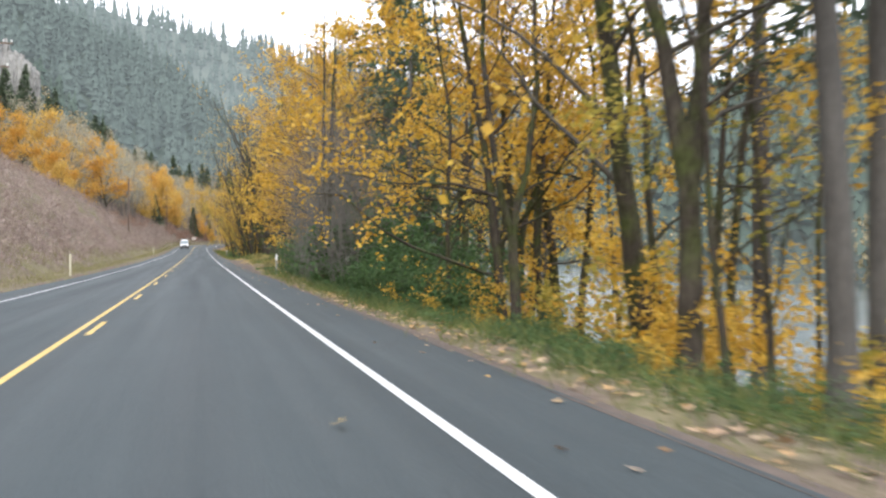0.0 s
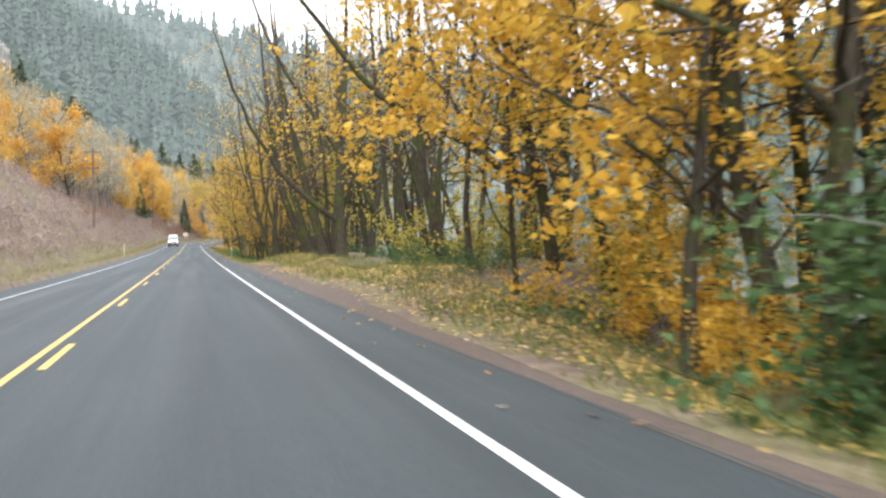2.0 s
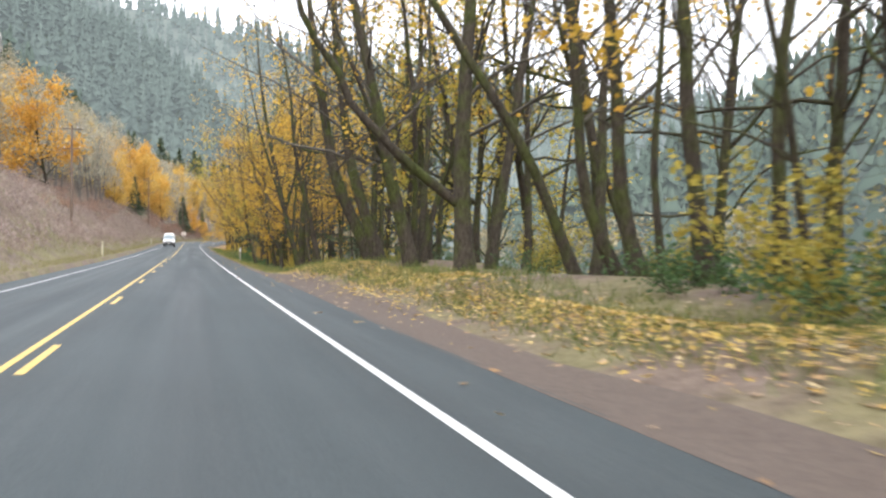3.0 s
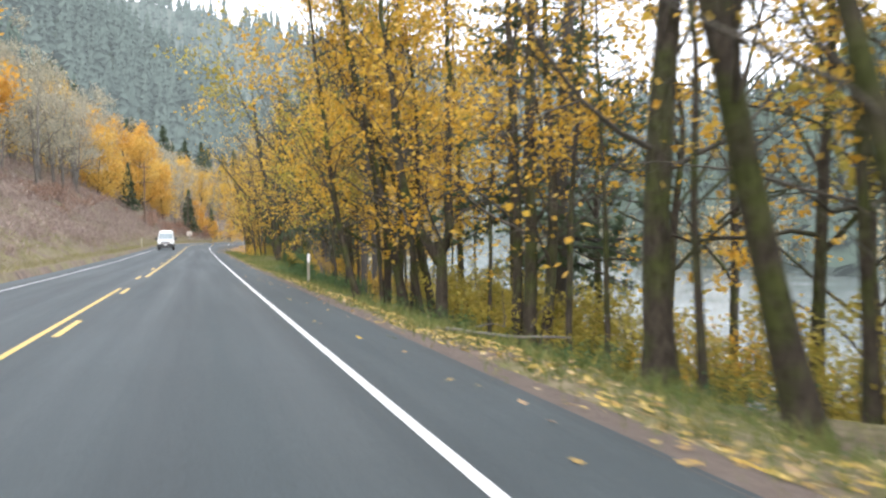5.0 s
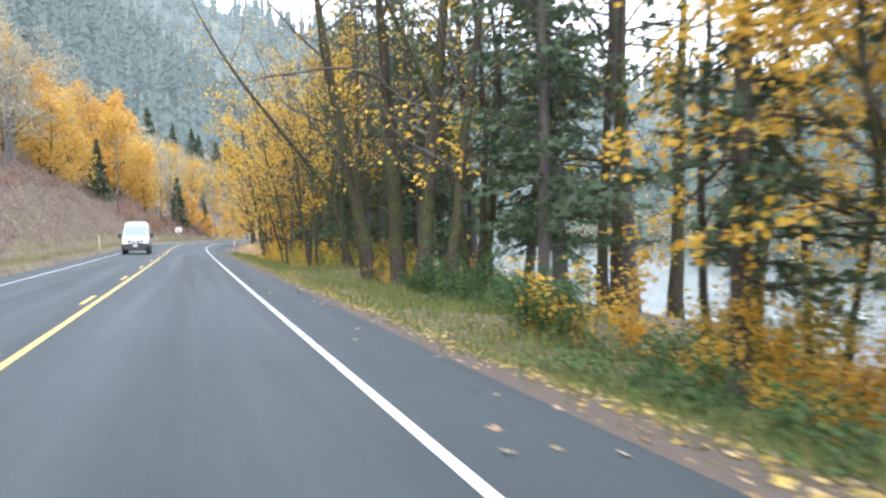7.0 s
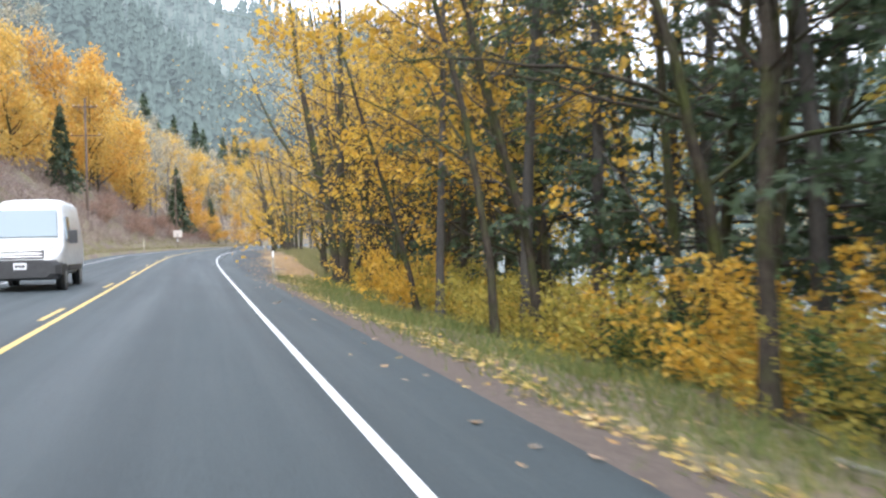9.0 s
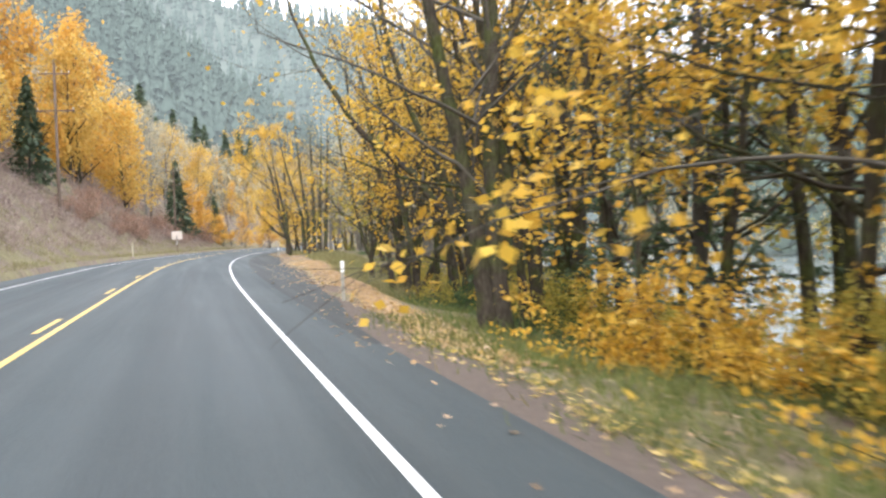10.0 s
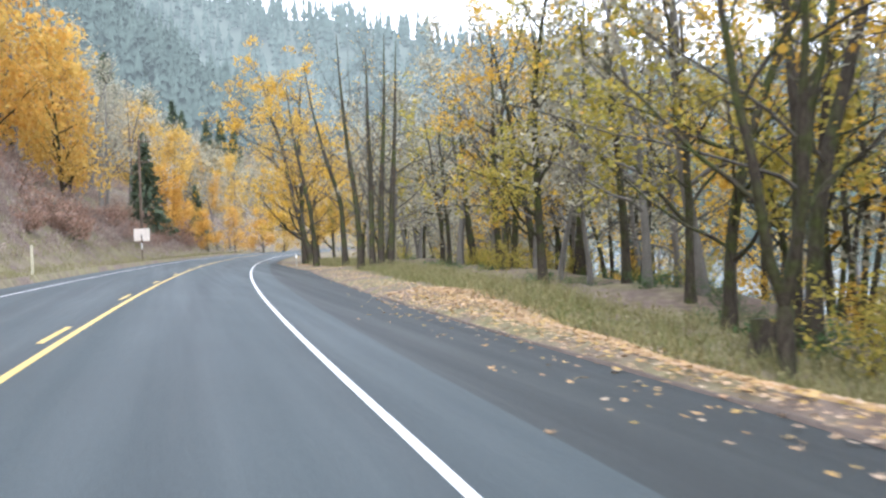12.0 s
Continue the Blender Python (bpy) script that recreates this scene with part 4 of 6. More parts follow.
STEMS_F = [(324.8, 17, 0.51, 3.7, 15, 31, "s"), (325.1, 16.3, 0.42, 5, 3, -1, "s"), (328.4, 18, 0.19, 5, 0, -8, "b"), (329.7, 13.3, 0.49, 4, -1, -5, "s"), (329.8, 14, 0.4, 4.1, 4, 8, "s"), (330.6, 14.5, 0.46, 3.7, 25, 59, "s"), (344.1, 16, 0.46, 3.8, 4, 17, "s"), (344.9, 16, 0.35, 4.4, 3, -4, "s"), (370.9, 23, 0.38, 4.3, 6, 2, "o"), (378.1, 22, 0.6, 5, 4, 2, "o"), (390.2, 20.3, 0.5, 5, -3, 2, "b"), (391, 21.5, 0.5, 5, 4, 13, "b"), (393.1, 12.5, 0.49, 5, 2, 4, "b"), (393.3, 13.2, 0.49, 5, 3, 4, "b"), (393.9, 12, 0.49, 5, 0, 0, "b")]
STEMS_G = [(397, 11.5, 0.5, 5, -3, -7, "b"), (397.3, 20, 0.5, 5, -6, -2, "b"), (405.6, 11, 0.5, 5, -3, -18, "b"), (415.2, 9, 0.5, 5, -4, -12, "g")]
for row in STEMS_A + STEMS_B + STEMS_C + STEMS_D + STEMS_E + STEMS_F + STEMS_G:
    standing_tree(*row)
standing_tree(18.1, 8.6, 0.4, 2.9, 1, 1, "g", [(2.9, 0.29, [(5.5, -4)]), (2.9, 0.29, [(5.5, 11)])])
standing_tree(94.6, 15, 0.5, 4.3, 0, -1, "s", [(2.6, 0.32, [(5, -54), (6.8, -62)])])
standing_tree(113.4, 9.6, 0.58, 2.9, -2, 3, "b", [(2, 0.29, [(3.7, -53), (4.8, -49)])])
standing_tree(148.9, 8.7, 0.29, 1.9, -16, -17, "s", [(2.7, 0.19, [(4.6, 3), (5.8, 3)])])
standing_tree(151.6, 8.9, 0.39, 2.6, -16, -12, "s", [(4.5, 0.25, [(6.4, 17)])])
standing_tree(171.3, 9.2, 0.44, 1.9, -1, -1, "g", [(2, 0.3, [(3.3, -31), (5.1, -12), (7.6, -4)]), (2, 0.3, [(3.2, 14), (7.5, 4)])])
standing_tree(185, 10, 0.34, 2.5, 0, -3, "o", [(2.4, 0.14, [(2.8, -69), (3.4, -59)])])
standing_tree(238.7, 9.7, 0.24, 1, -13, 0, "s", [(1.5, 0.14, [(4.3, 4)])])
standing_tree(240.8, 9.3, 0.27, 3.2, -13, -38, "s", [(3.3, 0.16, [(4.7, 15)])])
standing_tree(316.3, 14.2, 1, 3.2, 2, 2, "s", [(3.4, 0.41, [(4.7, -49), (6.5, -35), (8.2, -51)]), (3.4, 0.48, [(4.1, -46), (7.3, -21), (9.9, -26)]), (3.4, 0.45, [(5.4, -18), (10.4, 0)]), (3.4, 0.35, [(5.4, 4), (10.4, 3)]), (3.4, 0.43, [(4.5, 37), (10.3, 8)]), (3.4, 0.29, [(4.1, 70), (5.9, 44)])])
standing_tree(77.5, 12.2, 0.36, 3, -4, 2, "G")
standing_tree(80.5, 11, 0.3, 2.5, -6, -4, "G")
standing_tree(34, 12, 0.3, 3, -5, 4, "G")
for s, u, wide in [(15.5, 9.3, 0.39), (16.8, 10.8, 0.4), (72, 14, 0.53), (72.6, 13.5, 0.51), (196.4, 10.8, 0.4), (196.8, 11.5, 0.26), (201, 15, 0.62), (221.4, 14.5, 0.55), (270.1, 15, 0.41), (274, 11.5, 0.39), (278.7, 10.1, 0.3)]:
    proto, radius = PROTOS["fir_a" if 269 < s < 271 else "fir_b"]
    stand(proto, s, u, next(tree_count), 0.8, 1.0, float(np.clip(wide / 2 / radius, 0.75, 1.2)))

# further rows behind, down the bank
for u0, u1, step in ((13.5, 17, 4.6), (17.5, 23, 9.0)):
    s_ = 50.0
    while s_ < 480:
        if 84 < s_ < 150:
            kinds = ["back_c", "back_c", "back_c", "back_b"]
        elif 236 < s_ < 292:
            kinds = ["back_c", "back_c", "fir_a", "back_c", "back_b"]
        elif 296 < s_ < 345:
            kinds = ["back_c", "back_b", "back_c"]
        elif s_ > 345:
            kinds = ["lichen", "back_c", "lichen", "back_b"]
        else:
            kinds = ["back_a", "back_b", "back_c", "fir_a", "back_c"]
        kind = kinds[rng.integers(0, len(kinds))]
        if not 187 < s_ < (222 if u0 < 15 else 300) and not (296 < s_ < 350 and rng.random() < (0.5 if u0 < 15 else 1.1)):
            stand(PROTOS[kind][0], s_, rng.uniform(u0, u1) + (5 if s_ > 345 else 1.5 if s_ > 296 else 0), rng.uniform(0, 6.28), rng.uniform(0, 5), rng.uniform(0, 6.28), rng.uniform(0.8, 1.15))
        s_ += rng.uniform(0.6, 1.4) * step

for s_, u_ in ((250, 16), (256, 18), (262, 15.5), (268, 18), (287, 17)):
    stand(PROTOS["fir_a"][0], s_, u_, rng.uniform(0, 6.28), 1.0, 0, rng.uniform(0.75, 1.0))

s_ = 340.0
while s_ < 470:
    kinds = ["lichen", "lichen", "greybare", "back_a", "lichen", "back_a"]
    stand(PROTOS[kinds[rng.integers(0, 6)]][0], s_, rng.uniform(25, 36), rng.uniform(0, 6.28), 0, 0, rng.uniform(0.85, 1.2))
    s_ += rng.uniform(1.6, 3.6)

# understorey: stretch of the road, distances off its centre, spacing, kinds, size
for s0, s1, u0, u1, step, kinds, most in (
        (8, 38, 10, 13.5, 2.4, ["vine_b", "vine_b", "vine_a"], 1.1), (24, 42, 8, 9.5, 4.5, ["holly", "vine_b"], 0.6),
        (35, 43, 6.9, 7.8, 1.3, ["holly", "bramble"], 0.7), (30, 62, 7.3, 8.6, 0.75, ["holly", "holly", "bramble"], 0.85), (8, 34, 7.6, 9.6, 1.8, ["bramble", "vine_b", "bramble"], 0.55), (38, 67, 7.8, 11, 0.9, ["holly"], 1.35), (66, 84, 9.8, 13, 1.7, ["vine_b", "vine_b", "vine_a", "vine_b"], 1.1), (67, 80, 8, 9.4, 2.4, ["vine_b", "bramble"], 0.7),
        (84, 104, 9, 13, 1.7, ["bramble", "vine_a", "bramble"], 0.95), (104, 148, 12, 19, 2.6, ["vine_a", "bramble", "bramble"], 0.9),
        (146, 183, 11.2, 15, 1.5, ["vine_a"], 1.0), (150, 186, 7.2, 9, 2.6, ["bramble"], 0.6), (166, 188, 11, 14, 1.6, ["vine_a"], 0.9), (184, 200, 7.0, 8.4, 1.7, ["bramble", "holly", "bramble"], 0.55),
        (200, 212, 9.5, 12, 3.0, ["vine_b"], 0.8), (212, 226, 8.4, 10, 1.8, ["holly", "bramble"], 0.75), (226, 250, 9.5, 13, 2.0, ["vine_b", "bramble", "vine_a"], 0.65),
        (248, 266, 9.4, 12.5, 1.7, ["vine_b", "vine_a", "holly"], 0.9), (266, 297, 12, 15, 2.4, ["vine_a", "vine_a", "vine_b", "holly"], 0.95), (258, 280, 9, 11.5, 1.7, ["vine_a", "holly", "bramble", "vine_b"], 0.75), (276, 300, 11.5, 14, 1.6, ["bramble", "vine_a"], 0.9), (300, 322, 11.5, 14, 1.4, ["bramble", "vine_a", "bramble"], 0.8),
        (297, 309, 11.4, 14, 1.6, ["vine_b", "vine_a"], 0.7), (298, 318, 12.6, 15, 1.5, ["holly", "bramble", "vine_a"], 0.9), (312, 345, 15, 20, 1.9, ["vine_a", "vine_b", "bramble"], 0.95),
        (334, 430, 17, 22, 2.6, ["bramble", "bramble", "vine_a"], 0.7), (345, 440, 23, 32, 2.6, ["vine_a", "vine_b", "bramble"], 1.1)):
    s_ = s0
    while s_ < s1:
        kind = kinds[rng.integers(0, len(kinds))]
        stand(PROTOS[kind][0], s_, rng.uniform(u0, u1), rng.uniform(0, 6.28), 0, 0, most * rng.uniform(0.6, 1.1))
        s_ += rng.uniform(0.5, 1.5) * step

# thickets and slim trees that close the view of the river, and pale saplings before the evergreens
for row in ((190.5, 14.2, 0.13, 3, 2, -3, "g"), (193.2, 16.4, 0.14, 4, -3, 1, "s"), (198.4, 15.0, 0.12, 3, 4, 1, "s"), (203.6, 13.2, 0.15, 3, -4, -2, "g"), (207.5, 14.6, 0.17, 4, 2, 5, "g"), (210.8, 13.4, 0.14, 3, -2, -6, "s")):
    standing_tree(*row)
thicket = np.random.default_rng(404)
for s0, s1, u0, u1, step, kinds, most in (
        (185, 207, 7.4, 9.4, 0.9, ["bramble"], 0.95), (195, 214, 10.2, 13.5, 1.9, ["vine_a", "vine_b", "bramble"], 0.85), (8, 44, 6.2, 7.0, 0.9, ["bramble"], 0.38),
        (148, 168, 13.5, 17, 2.2, ["vine_a", "back_b", "vine_b"], 1.1), (266, 300, 15, 18.5, 1.7, ["vine_a", "vine_b", "back_c"], 1.2),
        (280, 290, 9.4, 10.6, 2.6, ["vine_b", "vine_a"], 0.8), (314, 342, 19, 23, 1.7, ["vine_a", "bramble", "back_c"], 1.3), (41, 55, 6.5, 7.2, 1.5, ["bare"], 1.0)):
    s_ = s0
    while s_ < s1:
        kind = kinds[thicket.integers(0, len(kinds))]
        stand(PROTOS[kind][0], s_, thicket.uniform(u0, u1), thicket.uniform(0, 6.28), 0, 0, most * thicket.uniform(0.7, 1.1))
        s_ += thicket.uniform(0.5, 1.5) * step


# ---- hillside across the road ----
MAT["rust_leaf"] = leafy("dry_brown_brush", [(0.22, 0.15, 0.11), (0.36, 0.26, 0.2), (0.44, 0.34, 0.25), (0.3, 0.2, 0.16), (0.38, 0.31, 0.2)], 0.25)
MAT["amber_leaf"] = leafy("amber_maple_leaf", [(0.64, 0.4, 0.09), (0.74, 0.5, 0.13), (0.8, 0.58, 0.19), (0.68, 0.43, 0.1)], 0.5)
L_ORANGE = "full round maple in bright orange leaf on the hillside"
for key, seed, leaf, label in (("orange_a", 81, "orange_leaf", L_ORANGE), ("orange_b", 82, "amber_leaf", "broad golden maple on the brushy hillside"), ("orange_c", 83, "orange_leaf", "tall amber maple above the cut bank")):
    w_, lv_, lf_ = hill_tree(seed, 13, 0.2, 3600, 0.4)
    slim = 1.0 if key == "orange_a" else 0.78
    lv_ = lv_ * [slim, slim, 1]
    w_.v = [v * [slim, slim, 1] for v in w_.v]
    PROTOS[key] = (tree_thing("hillside_maple", label, "tree", "hillside maples", w_, lv_, lf_, MAT["mossy"], MAT[leaf]), 0.2)


def hill_fir(seed, height, n):
    r = np.random.default_rng(seed)
    w = Wood()
    w.limb(np.array([[0, 0, -0.5], [0, 0, height * 0.5], [0, 0, height]]), np.array([0.3, 0.18, 0.02]), 6)
    f = r.random(n) ** 0.65
    z = height * (1 - f * 0.95)
    a = r.uniform(0, 6.28, n)
    rad = (height - z) * 0.27 * r.uniform(0.25, 1.0, n) * (1 + 0.25 * np.sin(a * 3 + z)) + 0.25
    out = np.stack([np.cos(a), np.sin(a), np.zeros(n)], 1)
    at = out * rad[:, None] + np.stack([np.zeros(n), np.zeros(n), z - rad * 0.3], 1)
    lv, lf = leaves(r, at, 1.3, NEEDLE_SPRAY * [1.6, 1, 1], 0.55, out + [0, 0, -0.4])
    return w, lv, lf


MAT["hill_needles"] = leafy("green_fir_needles", [(0.05, 0.075, 0.045), (0.075, 0.105, 0.06), (0.1, 0.13, 0.075), (0.065, 0.09, 0.05)], 0.2)
for key, seed, tall in (("hillfir_a", 91, 21), ("hillfir_b", 92, 15)):
    w_, lv_, lf_ = hill_fir(seed, tall, 1100)
    PROTOS[key] = (tree_thing("hillside_fir", "dark green conical fir on the hillside", "tree", "hillside firs", w_, lv_, lf_, MAT["fir_bark"], MAT["hill_needles"]), 0.3)
MAT["red_leaf"] = leafy("russet_shrub_leaf", [(0.28, 0.17, 0.13), (0.4, 0.25, 0.19), (0.46, 0.31, 0.23), (0.36, 0.2, 0.15)], 0.3)
shrub_proto("russet", "russet_shrub", "russet brown shrub on the cut bank", "russet shrubs", "red_leaf", seed=75, tall=2.0, wide=2.6, stems=18, n=900, size=0.16, shape=KITE_LEAF)

rng = np.random.default_rng(8)
HILL_MAPLES = [(232, -17, "orange_a", 1.2), (205, -23, "orange_a", 0.8), (194, -21, "orange_b", 0.55), (182, -26, "orange_a", 0.7), (262, -21, "lichen", 1.2), (290, -19, "lichen", 1.2), (306, -18, "lichen", 1.25), (322, -22, "lichen", 1.3), (340.1, -16.9, "orange_b", 0.95), (349.3, -19.8, "orange_a", 1.15), (357.3, -16.7, "orange_b", 1.15), (366.5, -20.5, "orange_c", 1.3), (376.5, -15.7, "hillfir_b", 0.7), (386.7, -17.9, "orange_c", 1.4), (394.7, -15.5, "orange_b", 1.3), (403.9, -16.1, "orange_c", 1.55), (413.2, -18.6, "orange_c", 1.35)]
HILL_FAR = [(421, -13.7, "orange_b", 1.25), (429.2, -14.7, "orange_c", 1.15), (438.2, -13, "lichen", 1.1), (447.6, -15.3, "lichen", 1.25), (454.4, -11.3, "hillfir_b", 0.85), (459.7, -13.3, "lichen", 1.15), (467.5, -9.6, "orange_c", 0.7), (473.8, -11, "orange_a", 0.75), (483.6, -7.1, "orange_a", 0.5), (490, -9.4, "hillfir_b", 0.6), (498, -7.5, "lichen", 0.9), (501.8, -5.1, "orange_c", 0.6), (514.4, -7.6, "lichen", 1), (528.3, -2.9, "orange_a", 0.7), (536.7, -3.8, "lichen", 0.9), (544.5, -0.7, "orange_b", 0.75), (560, -18, "orange_c", 0.8), (585, -18, "orange_b", 0.8)]
HILL_PALE = [(214, -26, "lichen", 1), (224, -24, "lichen", 1.05), (238, -24, "lichen", 1.15), (246, -21, "lichen", 0.9), (252, -28, "lichen", 1.2), (272, -23, "lichen", 1), (282, -27, "lichen", 1.1), (296, -26, "lichen", 1.1), (313, -27, "lichen", 1.2), (331.1, -25, "lichen", 1.2), (360.6, -28.7, "lichen", 1.4), (372.7, -25.3, "lichen", 1.45), (383, -28, "lichen", 1.5), (397.2, -26.4, "lichen", 1.5), (411.6, -27.7, "lichen", 1.6), (425.7, -23.9, "lichen", 1.5), (434.7, -21.3, "lichen", 1.45), (443.1, -23.7, "lichen", 1.5), (454.1, -20.8, "lichen", 1.4), (467.5, -20.7, "lichen", 1.3), (478.5, -17.6, "lichen", 1.2)]
for s, u, kind, size in HILL_MAPLES + HILL_FAR + HILL_PALE:
    stand(PROTOS[kind][0], s, u, rng.uniform(0, 6.28), rng.uniform(0, 4), 0, size)
for _ in range(60):
    stand(PROTOS["russet"][0], rng.uniform(372, 500), rng.uniform(-13.5, -8.4), rng.uniform(0, 6.28), 0, 0, rng.uniform(0.55, 1.1))
for _ in range(26):
    stand(PROTOS["russet"][0], rng.uniform(195, 330), rng.uniform(-17, -12.5), rng.uniform(0, 6.28), 0, 0, rng.uniform(0.5, 1.0))
# higher up: pale bare trees, then firs
s_ = 110.0
while s_ < 720:
    for u0, u1, kinds in ((-32, -24, ["lichen", "lichen", "orange_b", "lichen", "lichen"]), (-42, -33, ["lichen", "lichen", "lichen", "lichen", "orange_a"]), (-60, -43, ["lichen", "hillfir_a"])):
        if s_ > 240 or u1 < -40:
            stand(PROTOS[kinds[rng.integers(0, len(kinds))]][0], s_ + rng.uniform(-4, 4), rng.uniform(u0, u1), rng.uniform(0, 6.28), 0, 0, rng.uniform(0.85, 1.4))
    if 236 < s_ < 336:
        stand(PROTOS["lichen"][0], s_, rng.uniform(-21, -15), rng.uniform(0, 6.28), 0, 0, rng.uniform(0.75, 1.2))
    s_ += rng.uniform(5, 8) if s_ > 230 else rng.uniform(8, 14)


# ---- woods too far off to count ----
MAT["brush"] = leafy("bare_brown_brush", [(0.22, 0.165, 0.145), (0.36, 0.28, 0.25), (0.46, 0.37, 0.33), (0.29, 0.21, 0.195), (0.38, 0.32, 0.24)], 0.25)
# three fir tones, each with more haze put in as emission
MAT["near_firs"] = far_material("hazed_fir_woods", (0.045, 0.066, 0.05), (0.07, 0.095, 0.072), 0.055)
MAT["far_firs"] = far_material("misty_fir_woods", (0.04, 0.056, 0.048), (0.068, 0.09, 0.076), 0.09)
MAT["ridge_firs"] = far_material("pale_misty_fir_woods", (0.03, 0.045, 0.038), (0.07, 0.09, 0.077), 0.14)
# broadleaf tones, lightened a little in the colour to stand for haze
MAT["far_mixed"] = leafy("pale_mixed_woods", [(0.2, 0.19, 0.13), (0.34, 0.28, 0.17), (0.4, 0.34, 0.2), (0.27, 0.25, 0.17)], 0.2)


def fir_woods(name, label, at, tall, tiers, sides, mat, seed):
    """Many far conifers in one mesh, each of a few ragged drooping tiers."""
    r = np.random.default_rng(seed)
    at = np.asarray(at, float)
    n = len(at)
    h = tall * r.uniform(0.55, 1.2, n)
    ang = np.arange(sides) * 2 * np.pi / sides
    vs, k, fs = [], 0, []
    for j in range(tiers):
        top = 1 - 0.82 * j / tiers
        low = top - 1.5 * 0.82 / tiers
        wide = (1.06 - low) * 0.21 * (1 - 0.25 * (j % 2))
        ring_r = h[:, None] * wide * r.uniform(0.4, 1.3, (n, sides))
        a = ang[None] + r.uniform(0, 6.28, (n, 1)) + r.uniform(-0.25, 0.25, (n, sides))
        ring = np.stack([ring_r * np.cos(a), ring_r * np.sin(a), h[:, None] * (low + r.uniform(-0.06, 0.06, (n, sides)))], -1)
        apex = np.stack([np.zeros(n), np.zeros(n), h * top], -1)[:, None]
        v = np.concatenate([apex, ring], 1) + at[:, None]
        base = np.arange(n)[:, None] * (sides + 1) + k
        for q in range(sides):
            fs.append(np.concatenate([base, base + 1 + q, base + 1 + (q + 1) % sides], 1))
        vs.append(v.reshape(-1, 3))
        k += n * (sides + 1)
    ob = new(name, fast_mesh(name, np.concatenate(vs), [np.concatenate(fs)], [mat]))
    return tagged(ob, label, "forest", kind="stuff")


def round_woods(name, label, spots, tall, n, mat, size=1.6, seed=1):
    """Many far broadleaf crowns in one mesh."""
    r = np.random.default_rng(seed)
    vs, fs, k = [], [], 0
    for s, u in spots:
        x, y, z0 = ground_at(s, u)
        h = tall * r.uniform(0.6, 1.2)
        z = h * r.uniform(0.1, 1, n)
        rad = np.sqrt(np.maximum(0.05, 1 - (2 * z / h - 1.1) ** 2)) * h * 0.3 * r.uniform(0.4, 1, n)
        a = r.uniform(0, 6.28, n)
        at = np.stack([x + np.cos(a) * rad, y + np.sin(a) * rad, z0 + z], 1)
        v, fc = leaves(r, at, size * h / 22, KITE_LEAF, 0.4)
        vs.append(v)
        fs.append(fc + k)
        k += len(v)
    ob = new(name, fast_mesh(name, np.concatenate(vs), [np.concatenate(fs)], [mat]))
    return tagged(ob, label, "forest", kind="stuff")


r_ = np.random.default_rng(17)


def on_ground(n, s0, s1, u0, u1):
    s, u = r_.uniform(s0, s1, n), r_.uniform(u0, u1, n)
    open_slope = (s > 370) & (s < 505) & (u > -118) & (u < 0)
    s, u = s[~open_slope], u[~open_slope]
    x, y = plan(s, u)
    return np.stack([x, y, ground_z(s, u) - 1.0], 1)


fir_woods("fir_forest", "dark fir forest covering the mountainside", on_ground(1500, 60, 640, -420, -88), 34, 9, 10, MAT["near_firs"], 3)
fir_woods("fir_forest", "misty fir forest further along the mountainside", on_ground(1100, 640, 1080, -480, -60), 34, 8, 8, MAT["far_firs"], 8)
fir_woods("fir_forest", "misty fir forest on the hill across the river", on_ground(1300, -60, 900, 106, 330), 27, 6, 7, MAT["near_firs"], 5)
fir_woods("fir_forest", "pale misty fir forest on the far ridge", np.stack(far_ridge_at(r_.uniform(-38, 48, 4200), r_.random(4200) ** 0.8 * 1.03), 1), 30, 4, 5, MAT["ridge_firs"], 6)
round_woods("mixed_forest", "pale mixed woods on the far slope", [(r_.uniform(470, 1000), r_.uniform(-70, -18)) for _ in range(150)], 15, 110, MAT["far_mixed"], seed=4)
round_woods("mixed_forest", "pale autumn trees along the far river bank", [(r_.uniform(-60, 700), r_.uniform(100, 122)) for _ in range(170)], 13, 110, MAT["far_mixed"], seed=6)
round_woods("mixed_forest", "pale autumn woods beyond the bend", [(r_.uniform(480, 700), r_.uniform(14, 60)) for _ in range(90)], 15, 120, MAT["far_mixed"], seed=7)


round_woods("mixed_forest", "bare pinkish-brown woods on the slope below a crag", [(r_.uniform(372, 505), r_.uniform(-116, -80)) for _ in range(70)], 10, 110, MAT["brush"], seed=9)


round_woods("mixed_forest", "pale tan leafless woods high among the firs", [(r_.uniform(240, 600), r_.uniform(-170, -84)) for _ in range(170)], 21, 120, MAT["far_mixed"], seed=12)


round_woods("mixed_forest", "pale tan leafless woods on the upper hillside", [(r_.uniform(190, 640), r_.uniform(-92, -58)) for _ in range(190)], 13, 100, MAT["far_mixed"], seed=10)


